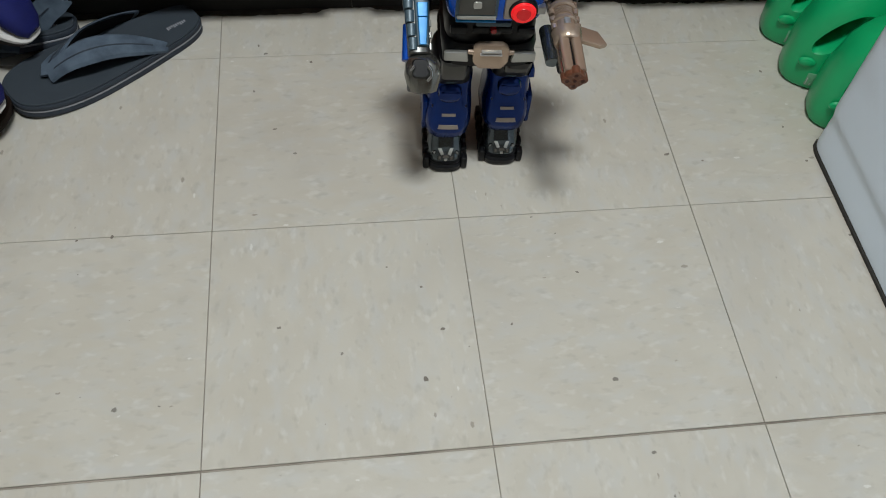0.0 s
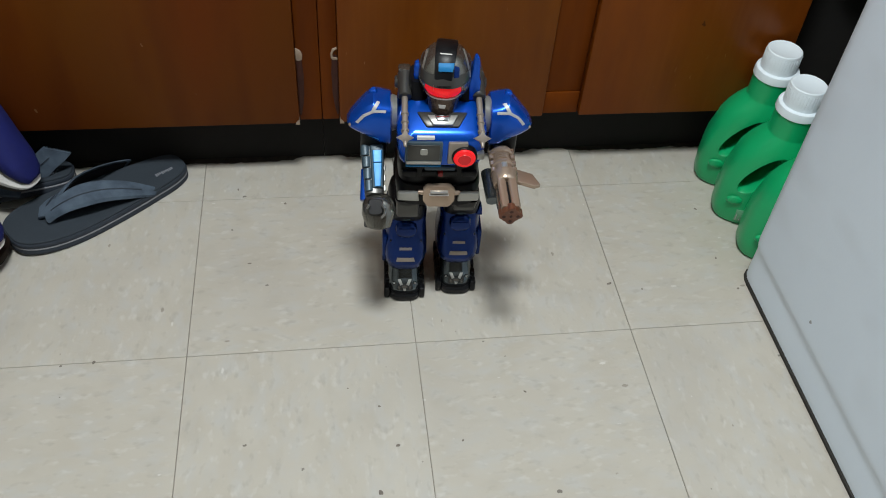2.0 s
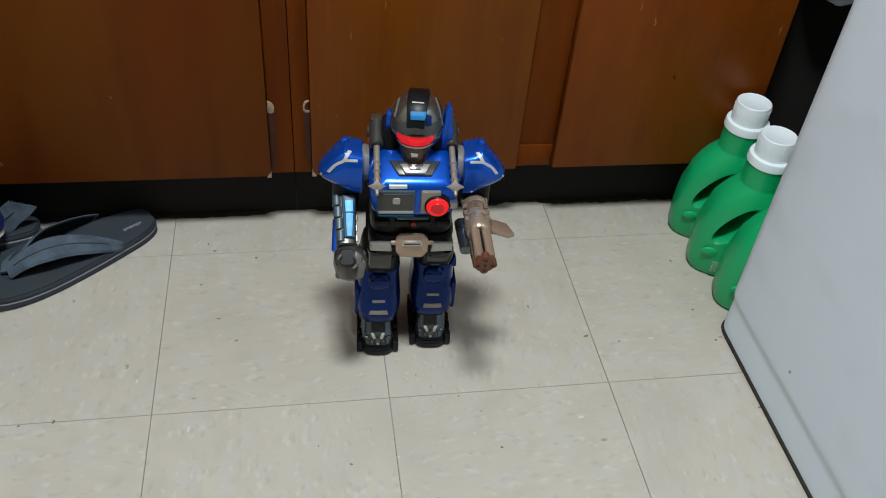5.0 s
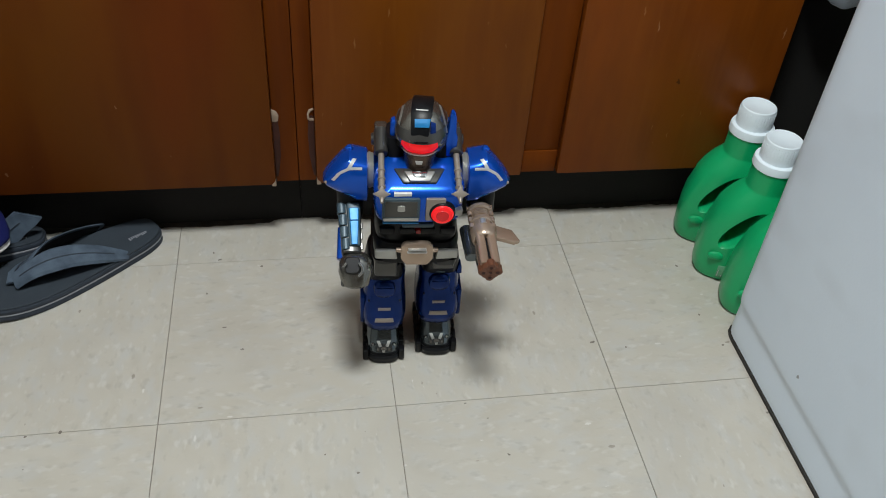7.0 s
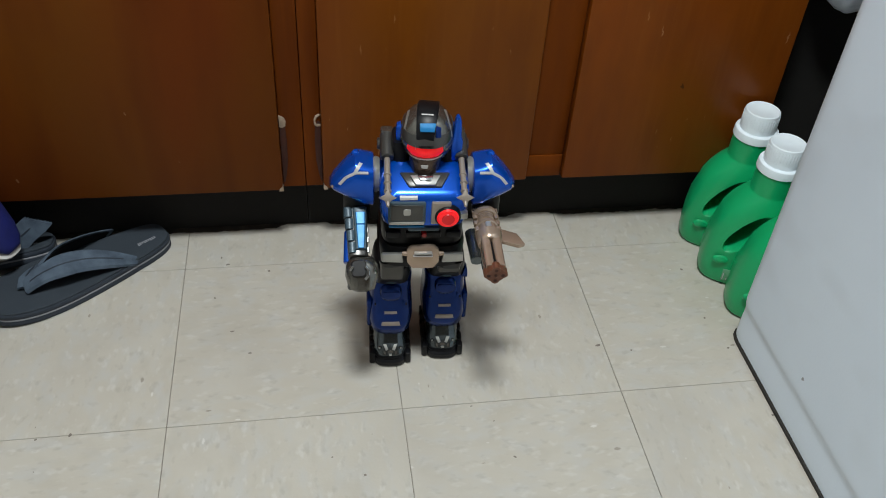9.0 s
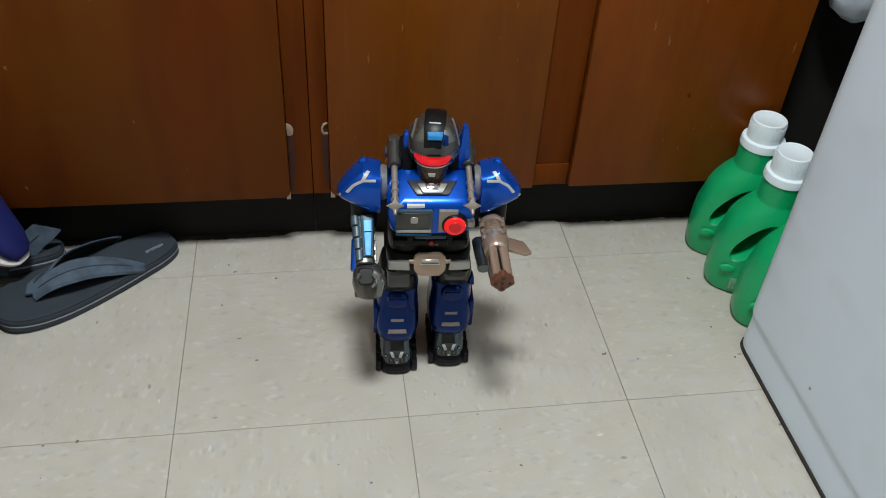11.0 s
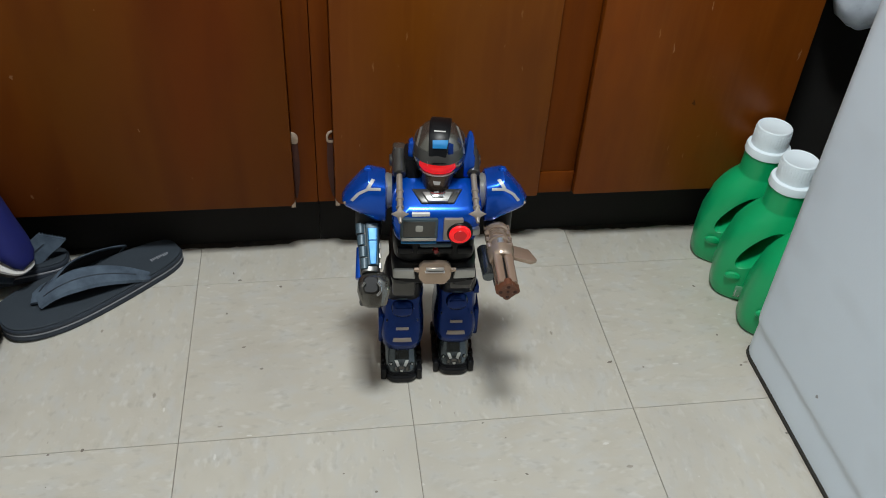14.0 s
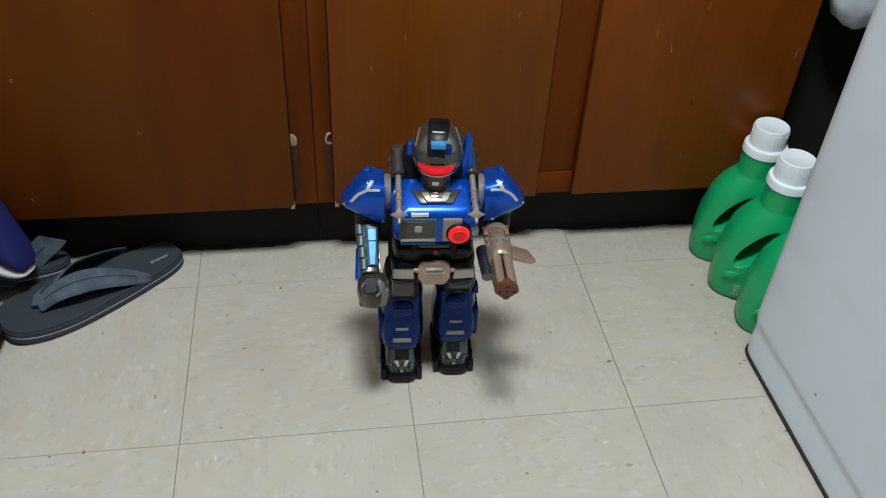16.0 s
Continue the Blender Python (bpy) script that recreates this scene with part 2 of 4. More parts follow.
def thing(name, label, category, m=None, group="", kind=""):
    ob = new(name)
    ob.empty_display_size = 0.05
    ob.matrix_world = m if m else Matrix()
    return tagged(ob, label, category, group, kind)


def box(x0, x1, y0, y1, z0, z1, bevel=0.0, seg=2):
    bm = bmesh.new()
    bmesh.ops.create_cube(bm, size=1)
    for v in bm.verts:
        v.co = Vector((x0 + (v.co.x + 0.5) * (x1 - x0), y0 + (v.co.y + 0.5) * (y1 - y0), z0 + (v.co.z + 0.5) * (z1 - z0)))
    if bevel:
        bmesh.ops.bevel(bm, geom=bm.edges[:], offset=bevel, segments=seg, profile=0.5, affect="EDGES")
    return bm


def loft(secs, seg=28, m=None):
    """Rings (height, centre x, centre y, half x, half y, squareness) joined along z and closed at both ends."""
    bm = bmesh.new()
    rings = []
    for h, cx, cy, rx, ry, p in secs:
        ring = []
        for i in range(seg):
            a = 2 * math.pi * i / seg
            c, s = math.cos(a), math.sin(a)
            ring.append(bm.verts.new((cx + rx * math.copysign(abs(c) ** (2 / p), c), cy + ry * math.copysign(abs(s) ** (2 / p), s), h)))
        rings.append(ring)
    for a, b in zip(rings, rings[1:]):
        for i in range(seg):
            j = (i + 1) % seg
            bm.faces.new((a[i], a[j], b[j], b[i]))
    bm.faces.new(rings[0][::-1])
    bm.faces.new(rings[-1])
    if m:
        bm.transform(m)
    return bm


def prism(outline, depth, bevel=0.0, m=None):
    """A flat outline in x, y, raised along z by depth."""
    bm = bmesh.new()
    f = bm.faces.new([bm.verts.new((x, y, 0)) for x, y in outline])
    r = bmesh.ops.extrude_face_region(bm, geom=[f])
    top = [v for v in r["geom"] if isinstance(v, bmesh.types.BMVert)]
    bmesh.ops.translate(bm, verts=top, vec=(0, 0, depth))
    if bevel:
        bmesh.ops.bevel(bm, geom=bm.edges[:], offset=bevel, segments=2, profile=0.5, affect="EDGES")
    if m:
        bm.transform(m)
    return bm


def rod(a, b, r0, r1=None, seg=16, p=2.0, bulge=0.0):
    """A round or squared bar from a to b."""
    a, b = Vector(a), Vector(b)
    r1 = r0 if r1 is None else r1
    d = b - a
    e = 0.12 * min(r0, r1)
    secs = [(0, 0, 0, r0 - e, r0 - e, p), (e, 0, 0, r0, r0, p), (d.length * 0.5, 0, 0, (r0 + r1) / 2 + bulge, (r0 + r1) / 2 + bulge, p), (d.length - e, 0, 0, r1, r1, p), (d.length, 0, 0, r1 - e, r1 - e, p)]
    return loft(secs, seg, Matrix.Translation(a) @ d.to_track_quat("Z", "Y").to_matrix().to_4x4())


def ribbon(path, width, thick, side=None):
    """A strap along a path; width: number or one per point; side: its across direction per point."""
    bm = bmesh.new()
    rings = []
    for i, p in enumerate(path):
        p = Vector(p)
        d = (Vector(path[min(i + 1, len(path) - 1)]) - Vector(path[max(i - 1, 0)])).normalized()
        w = width[i] if isinstance(width, (list, tuple)) else width
        s = Vector(side[i] if side else (0, 0, 1)).normalized()
        u = d.cross(s).normalized()
        rings.append([bm.verts.new(p + s * w / 2 * k + u * thick * q) for k, q in ((-1, -0.3), (-0.8, 0.5), (0.8, 0.5), (1, -0.3), (0.8, -0.5), (-0.8, -0.5))])
    for a, b in zip(rings, rings[1:]):
        for i in range(6):
            bm.faces.new((a[i], a[(i + 1) % 6], b[(i + 1) % 6], b[i]))
    bm.faces.new(rings[0][::-1])
    bm.faces.new(rings[-1])
    return bm


def turned(bm, m):
    bm.transform(m)
    return bm


def loft_x(secs, seg=28, m=None):
    """Like loft, along x: (x, centre z, centre y, half z, half y, squareness)."""
    turn = Matrix(((0, 0, 1, 0), (0, 1, 0, 0), (1, 0, 0, 0), (0, 0, 0, 1)))
    return loft(secs, seg, (m or Matrix()) @ turn)


def loft_y(secs, seg=28, m=None):
    """Like loft, along y: (y, centre x, centre z, half x, half z, squareness)."""
    turn = Matrix(((1, 0, 0, 0), (0, 0, 1, 0), (0, 1, 0, 0), (0, 0, 0, 1)))
    return loft(secs, seg, (m or Matrix()) @ turn)


def patch(name, ob, quad, way, material, parent=None, lift=0.0009, n=6, label=""):
    """A thin plate that follows the surface of ob: the four corners are sent onto it along `way`."""
    bpy.context.view_layer.update()
    way = Vector(way).normalized()
    a, b, c, d = (Vector(q) for q in quad)
    bm = bmesh.new()
    top, low = [], []
    for i in range(n + 1):
        rt, rl = [], []
        for k in range(n + 1):
            u, v = k / n, i / n
            p = (a * (1 - u) + b * u) * (1 - v) + (d * (1 - u) + c * u) * v
            hit, place, normal, _ = ob.ray_cast(p - way * 0.1, way)
            if not hit:
                place = rt[-1].co.copy() if rt else p
            rt.append(bm.verts.new(place - way * lift))
            rl.append(bm.verts.new(place + way * 0.0015))
        top.append(rt), low.append(rl)
    for i in range(n):
        for k in range(n):
            bm.faces.new((top[i][k], top[i][k + 1], top[i + 1][k + 1], top[i + 1][k]))
    rim = [(0, k) for k in range(n)] + [(i, n) for i in range(n)] + [(n, k) for k in range(n, 0, -1)] + [(i, 0) for i in range(n, 0, -1)]
    for (i, k), (j, q) in zip(rim, rim[1:] + rim[:1]):
        bm.faces.new((top[i][k], low[i][k], low[j][q], top[j][q]))
    return part(name, bm, material, parent or ob, label)


# ---- the room ----
X0, X1, Y0, Y1, TOP = -0.98, 1.55, -2.1, 0.98, 2.42
S = 0.3048
floor = tagged(part("floor", box(X0, X1, Y0, Y1, -0.06, -0.0022), JOINT), "cream vinyl tile floor with dirty dark joints", "floor", kind="structure")
tagged(part("wall_north", box(X0, X1, Y1, Y1 + 0.1, -0.06, TOP), WALL), "off-white painted wall behind the cabinets", "wall", kind="structure")
tagged(part("wall_south", box(X0, X1, Y0 - 0.1, Y0, -0.06, TOP), DIMWALL), "unseen wall, made dark to cut reflections and bounce light", "wall", kind="structure")
tagged(part("wall_west", box(X0 - 0.1, X0, Y0 - 0.1, Y1 + 0.1, -0.06, TOP), MIDWALL), "unseen wall, toned down to cut bounce light", "wall", kind="structure")
tagged(part("wall_east", box(X1, X1 + 0.1, Y0 - 0.1, Y1 + 0.1, -0.06, TOP), MIDWALL), "unseen wall, toned down to cut bounce light", "wall", kind="structure")
tagged(part("ceiling", box(X0 - 0.1, X1 + 0.1, Y0 - 0.1, Y1 + 0.1, TOP, TOP + 0.1), WALL), "plain off-white ceiling", "ceiling", kind="structure")

lamp = thing("ceiling_light", "rectangular white ceiling light with a lit diffuser", "lamp", pose(LAMP[0], LAMP[1], TOP))
part("diffuser", box(-0.27, 0.27, -0.16, 0.16, -0.10, -0.022, 0.02), DIFFUSER, lamp)
part("base", box(-0.28, 0.28, -0.17, 0.17, -0.0215, 0.0, 0.004), WALL, lamp)

# ---- cabinets ----
FRONT, LOW, HIGH = 0.345, 0.112, 0.86


def cabinet(x0, x1, label):
    c = thing("base_cabinet", label, "cabinet", pose(0, 0, 0), "base cabinets along the wall")
    part("body", box(x0, x1, FRONT + 0.019, 0.93, LOW, HIGH, 0.0015), STILE, c, "dark-stained plywood carcass")
    part("toe_kick", box(x0 + 0.0002, x1 - 0.0002, FRONT + 0.060, 0.92, 0.0, LOW - 0.001), KICK, c, "black toe kick")
    return c


def cabinet_door(c, x0, x1, veneer=WOOD):
    return part("door", box(x0, x1, FRONT, FRONT + 0.018, LOW + 0.002, 0.80, 0.0022), veneer, c, "flat varnished plywood door with scratches")


SPLIT = -0.1125
left_unit = cabinet(-0.97, SPLIT - 0.0003, "varnished brown plywood base cabinet with a scuffed flat door")
cabinet_door(left_unit, -0.62, -0.147, WOOD_DARK_RED)
cabinet_door(left_unit, -0.965, -0.65, WOOD_DARK_RED)
part("stile", box(-0.1462, SPLIT - 0.0005, FRONT + 0.012, FRONT + 0.0185, LOW, 0.80, 0.001), STILE, left_unit)
right_unit = cabinet(SPLIT + 0.0003, 0.614, "varnished brown plywood base cabinet with two scratched doors")
cabinet_door(right_unit, -0.086, 0.2315)
cabinet_door(right_unit, 0.2905, 0.6125)
part("stile", box(SPLIT + 0.0005, -0.0868, FRONT + 0.012, FRONT + 0.0185, LOW, 0.80, 0.001), STILE, right_unit)
part("stile", box(0.2322, 0.2898, FRONT + 0.013, FRONT + 0.0187, 0.152, 0.80, 0.001), STILE, right_unit)
part("bottom_rail", box(0.2322, 0.2898, FRONT + 0.011, FRONT + 0.0187, LOW, 0.1515, 0.001), STILE, right_unit)
for c in (left_unit, right_unit):
    way = -1 if c is left_unit else 1
    worn = [(0.0, 0.122), (0.0, 0.226), (0.0040, 0.229), (0.0082, 0.222), (0.0096, 0.195), (0.0088, 0.160), (0.0060, 0.138), (0.0030, 0.122)]
    edge = -0.1464 if way < 0 else -0.0866
    part("slot", prism([(edge - way * a, b) for a, b in worn], 0.0016, 0.0004, pose(0, FRONT + 0.0122, 0, 90, 0, 0)), SLOT, c, "dark worn finger slot")
    chip = [(0.0, 0.2205), (0.0045, 0.2190), (0.0088, 0.2215), (0.0098, 0.2290), (0.0078, 0.2350), (0.0040, 0.2385), (0.0, 0.2400)]
    if way > 0:
        chip = [(0.0, 0.2235), (0.0, 0.2200), (0.0060, 0.2195), (0.0094, 0.2230), (0.0098, 0.2310), (0.0072, 0.2380), (0.0015, 0.2405), (0.0, 0.2385), (0.0050, 0.2350), (0.0072, 0.2295), (0.0066, 0.2245)]
    part("chip", prism([(edge - way * a, b) for a, b in chip], 0.0022, 0.0003, pose(0, FRONT + 0.0122, 0, 90, 0, 0)), CHIP, c, "pale chipped paint round a hole")
    part("chip", prism([(edge + way * 0.0005, 0.1125), (edge + way * 0.0070, 0.1125), (edge + way * 0.0060, 0.1165), (edge + way * 0.0020, 0.1210), (edge + way * 0.0005, 0.1270)], 0.0006, 0.0, pose(0, FRONT - 0.0001, 0, 90, 0, 0)), CHIP, c, "splintered corner of the door")
tagged(part("worktop", box(-0.975, 1.2, 0.325, 0.97, HIGH + 0.001, HIGH + 0.035, 0.004), WORKTOP), "plain laminate worktop on the base cabinets", "worktop")
# added black sheet: gives the open recess beside the cabinet its darkness
tagged(part("recess_panel", box(0.6165, 1.5, 0.43, 0.45, 0.0, HIGH), KICK), "added black sheet standing in for the recess's deep shade", "panel", kind="structure")

# ---- white appliance ----
fridge = thing("refrigerator", "white enamelled refrigerator side, scuffed, with a black gap below", "refrigerator", pose(0.5015, 0.1, 0))
def pressed_panel():
    """The side sheet: a skirt, a soft pressed groove and the flat panel above, with a rounded far corner."""
    bm = bmesh.new()
    profile = [(0.60, 0.0055), (0.007, 0.0055), (0.0042, 0.007), (0.0036, 0.012), (0.0036, 0.030), (0.0038, 0.046), (0.0040, 0.054), (0.0036, 0.060), (0.0026, 0.065), (0.0014, 0.069), (0.0005, 0.073), (0.0001, 0.079), (0.0, 0.09), (0.0, 0.4), (0.0, 0.9), (0.0, 1.43), (0.006, 1.445), (0.60, 1.445)]
    rounds = [(-0.74, 0.0), (-0.40, 0.0), (-0.20, 0.0), (-0.05, 0.0), (-0.030, 0.0), (-0.022, 0.0008), (-0.014, 0.0032), (-0.007, 0.0076), (-0.002, 0.0138), (0.0, 0.020)]
    rows = [[bm.verts.new((x + e if x < 0.5 else x, y, z)) for x, z in profile] for y, e in rounds]
    for a, b in zip(rows, rows[1:]):
        for i in range(len(profile) - 1):
            bm.faces.new((a[i], a[i + 1], b[i + 1], b[i]))
    bm.faces.new(rows[0])
    bm.faces.new(rows[-1][::-1])
    return bm


part("side_panel", pressed_panel(), ENAMEL, fridge, "bluish white enamelled sheet with scuffs")
# black filler under the side sheet, drawn for the gap's shade
part("seal", prism([(0.0022, -0.735), (0.0022, -0.030), (0.0032, -0.020), (0.0062, -0.010), (0.0120, -0.003), (0.0220, -0.0005), (0.59, -0.0005), (0.59, -0.735)], 0.0054, 0.0006), GAP_BLACK, fridge, "black strip standing in for the dark gap at the floor")


# ---- detergent bottles ----
def jug(m):
    j = thing("detergent_bottle", "green plastic detergent jug with white cap on the floor", "bottle", m, "green detergent jugs")
    secs = [(0, 0, 0, 0.058, 0.036, 3), (0.003, 0, 0, 0.064, 0.041, 3), (0.008, 0, 0, 0.067, 0.043, 3), (0.03, 0, 0, 0.068, 0.044, 3), (0.06, 0, 0, 0.0675, 0.044, 3), (0.085, 0.001, 0, 0.0665, 0.0438, 2.9), (0.105, 0.003, 0, 0.0635, 0.0432, 2.8), (0.125, 0.002, 0, 0.059, 0.042, 2.6), (0.14, 0.003, 0, 0.0525, 0.04, 2.4), (0.152, 0.004, 0, 0.0455, 0.0375, 2.2), (0.161, 0.0045, 0, 0.0385, 0.0345, 2), (0.166, 0.005, 0, 0.0345, 0.033, 2), (0.168, 0.005, 0, 0.0325, 0.032, 2), (0.17, 0.005, 0, 0.0322, 0.0318, 2), (0.208, 0.005, 0, 0.0318, 0.0318, 2)]
    body = part("body", loft(secs, 64), GREEN, j)
    hole = [(-0.08, 0, 0.010, 0.026, 0.062, 2), (-0.046, 0, 0.008, 0.0200, 0.0530, 2), (-0.040, 0, 0.005, 0.0160, 0.0460, 2), (-0.033, 0, 0.001, 0.0135, 0.0390, 2), (-0.026, 0, 0, 0.0122, 0.0360, 2), (-0.012, 0, 0, 0.0118, 0.0350, 2)]
    hole += [(-h, x, y, rx, ry, p) for h, x, y, rx, ry, p in hole[::-1]]
    cut = part("cutter", loft(hole, 36, pose(-0.017, 0, 0.101, 90, 0, 0) @ pose(0, 0, 0, 0, 0, -36)), GREEN, j)
    mod = body.modifiers.new("hole", "BOOLEAN")
    mod.operation, mod.object, mod.solver = "DIFFERENCE", cut, "EXACT"
    bpy.context.view_layer.update()
    me = bpy.data.meshes.new_from_object(body.evaluated_get(bpy.context.evaluated_depsgraph_get()))
    body.modifiers.clear()
    body.data = me
    me.polygons.foreach_set("use_smooth", [True] * len(me.polygons))
    me.set_sharp_from_angle(angle=radians(40))
    bpy.data.objects.remove(cut)
    part("thumb_rest", loft([(0.0, 0, 0, 0.013, 0.008, 2), (0.0035, 0, 0, 0.011, 0.0065, 2), (0.005, 0, 0, 0.006, 0.003, 2)], 20, pose(-0.041, -0.0415, 0.050, 90, 0, 0)), GREEN, j)
    part("label", box(-0.032, -0.012, -0.0452, -0.0436, 0.012, 0.034, 0.0006), CLEARLABEL, j, "small pale embossed window")
    for k in range(2):
        part("mark", box(-0.0305 + k * 0.006, -0.0292 + k * 0.006, -0.0457, -0.0449, 0.014, 0.026 - k * 0.009, 0.0003), PALE, j, "pale printed bar")
    cap = part("cap", loft([(0.2165, 0.005, 0, 0.0290, 0.0290, 2), (0.218, 0.005, 0, 0.0274, 0.0274, 2), (0.2465, 0.005, 0, 0.0268, 0.0268, 2), (0.2495, 0.005, 0, 0.0260, 0.0260, 2), (0.2505, 0.005, 0, 0.0245, 0.0245, 2), (0.2499, 0.005, 0, 0.0235, 0.0235, 2)], 48), CAP, j, "white ribbed screw cap")
    part("collar", loft([(0.2035, 0.005, 0, 0.032, 0.032, 2), (0.205, 0.005, 0, 0.0338, 0.0338, 2), (0.2135, 0.005, 0, 0.0335, 0.0335, 2), (0.217, 0.005, 0, 0.0325, 0.0325, 2), (0.2185, 0.005, 0, 0.0275, 0.0275, 2)], 48), CAP, j, "white plastic collar")
    for k in range(40):
        a = 2 * math.pi * k / 40
        part("rib", box(0.0255, 0.0273, -0.0009, 0.0009, 0.221, 0.2455, 0.0003, 1), CAP, cap) if k == 0 else rib_part(cap, a)
    return j


def rib_part(cap, a):
    first = cap.children[0]
    o = first.copy()
    scene.collection.objects.link(o)
    o.parent = cap
    o.matrix_basis = Matrix.Translation((0.005, 0, 0)) @ Matrix.Rotation(a, 4, "Z")
    if first.matrix_basis.translation.length < 1e-6:
        first.matrix_basis = Matrix.Translation((0.005, 0, 0))


first_jug = jug(pose(0.574, 0.3155, 0, 0, 0, -21))
copy_thing(first_jug, pose(0.573, 0.226, 0, 0, 0, -22))
copy_thing(first_jug, pose(0.584, 0.141, 0, 0, 0, -19))


# ---- toy robot ----
def robot(m):
    r = thing("toy_robot", "blue and gunmetal plastic toy robot with lit red visor", "toy robot", m)
    AHEAD, DOWN = (0, 1, 0), (0, 0.72, -0.69)

    def leg(s):
        cx = 0.0368 * s
        foot = part("foot", loft([(0.0, cx, 0.006, 0.0240, 0.045, 3.4), (0.003, cx, 0.006, 0.0262, 0.048, 3.4), (0.010, cx, 0.006, 0.0266, 0.0485, 3.4), (0.014, cx, 0.007, 0.0250, 0.046, 3.4), (0.016, cx, 0.008, 0.0225, 0.043, 3.4)], 40), BLACK, r, "black chunky sole")
        for k in range(5):
            y = -0.030 + k * 0.018
            for q in (-1, 1):
                part("tread_lug", box(cx + q * 0.0248 - 0.004, cx + q * 0.0248 + 0.004, y - 0.006, y + 0.006, 0.0015, 0.021, 0.0022), BLACK, foot)
        upper = part("instep", loft([(0.012, cx, 0.007, 0.0225, 0.0440, 3.4), (0.015, cx, 0.007, 0.0240, 0.0458, 3.4), (0.021, cx, 0.008, 0.0240, 0.0450, 3.4), (0.028, cx, 0.010, 0.0232, 0.0415, 3.2), (0.040, cx, 0.017, 0.0215, 0.033, 3.2), (0.058, cx, 0.022, 0.020, 0.027, 3)], 44), TOE, foot, "smoky chrome toe cap")
        part("toe_rim", loft([(0.0145, cx, 0.007, 0.0250, 0.0470, 3.4), (0.0165, cx, 0.007, 0.0254, 0.0476, 3.4), (0.0185, cx, 0.007, 0.0246, 0.0464, 3.4)], 40), BLACK, foot)
        plate = patch("toe_plate", upper, [(cx - 0.0125, -0.05, 0.055), (cx + 0.0125, -0.05, 0.055), (cx + 0.0105, -0.05, 0.031), (cx - 0.0105, -0.05, 0.031)], DOWN, TOE, foot, 0.0014, label="silver moulded toe plate")
        for q in (-1, 1):
            patch("toe_ridge", upper, [(cx + q * 0.0100, -0.05, 0.0535), (cx + q * 0.0055, -0.05, 0.0535), (cx + q * 0.0025, -0.05, 0.0430), (cx + q * 0.0062, -0.05, 0.0410)], DOWN, SILVER, plate, 0.0034, 3)
            patch("toe_ridge", upper, [(cx + q * 0.0090, -0.05, 0.0405), (cx + q * 0.0060, -0.05, 0.0390), (cx + q * 0.0065, -0.05, 0.0330), (cx + q * 0.0092, -0.05, 0.0345)], DOWN, CHROME, plate, 0.0028, 3)
            part("toe_boss", loft([(0, 0, 0, 0.0026, 0.0026, 2), (0.0022, 0, 0, 0.0020, 0.0020, 2), (0.0030, 0, 0, 0.0010, 0.0010, 2)], 12, pose(cx + q * 0.0145, -0.0300, 0.0275, 40, 0, 0)), CHROME, plate)
        patch("toe_ridge", upper, [(cx - 0.0030, -0.05, 0.0415), (cx + 0.0030, -0.05, 0.0415), (cx + 0.0040, -0.05, 0.0365), (cx - 0.0040, -0.05, 0.0365)], DOWN, CHROME, plate, 0.0040, 3)
        patch("toe_ridge", upper, [(cx - 0.0022, -0.05, 0.0350), (cx + 0.0022, -0.05, 0.0350), (cx + 0.0016, -0.05, 0.0310), (cx - 0.0016, -0.05, 0.0310)], DOWN, SILVER, plate, 0.0030, 3)
        part("ankle", loft([(0.048, cx, 0.02, 0.026, 0.034, 4), (0.060, cx, 0.018, 0.0295, 0.037, 4), (0.068, cx, 0.018, 0.028, 0.036, 4)], 36), BLACK, r)
        shin = part("shin", loft([(0.052, cx, 0.010, 0.0240, 0.037, 3.6), (0.058, cx, 0.009, 0.0275, 0.0400, 3.6), (0.074, cx, 0.009, 0.0300, 0.0405, 3.6), (0.090, cx, 0.011, 0.0300, 0.0380, 3.4), (0.108, cx, 0.013, 0.0285, 0.0350, 3.2), (0.124, cx, 0.014, 0.0275, 0.0335, 3.2), (0.136, cx, 0.015, 0.0285, 0.0325, 3.0), (0.144, cx, 0.016, 0.0270, 0.0300, 3.0), (0.1455, cx, 0.016, 0.0235, 0.0265, 3.0)], 44), NAVY, r, "dark blue shin guard")
        patch("shin_stripe", shin, [(cx - 0.0115, -0.06, 0.0785), (cx + 0.0115, -0.06, 0.0785), (cx + 0.013, -0.06, 0.0725), (cx - 0.013, -0.06, 0.0725)], AHEAD, TAN, shin, 0.0008)
        patch("shin_stripe", shin, [(cx - 0.0085, -0.06, 0.094), (cx + 0.0085, -0.06, 0.094), (cx + 0.0085, -0.06, 0.0905), (cx - 0.0085, -0.06, 0.0905)], AHEAD, TAN, shin, 0.0008)
        part("knee_cap", loft_y([(-0.0245, cx, 0.122, 0.0085, 0.0085, 2.4), (-0.0225, cx, 0.122, 0.0130, 0.0125, 2.4), (-0.0180, cx, 0.122, 0.0150, 0.0150, 2.4), (-0.0100, cx, 0.122, 0.0155, 0.0160, 2.4)], 30), NAVY, shin, "rounded blue knee cap")
        part("knee_band", loft_y([(-0.0256, cx, 0.1275, 0.0100, 0.0012, 3), (-0.0225, cx, 0.1275, 0.0110, 0.0020, 3)], 20), NAVY, shin)
        q = s
        part("knee_ear", prism([(-0.004, 0.0), (0.004, 0.0), (0.003, 0.013), (0.0005, 0.018), (-0.002, 0.012)], 0.012, 0.0014, pose(cx + q * 0.0255, -0.004, 0.134, 90, 0, 0) @ Matrix.Diagonal((q, 1, 1, 1))), NAVY, shin)
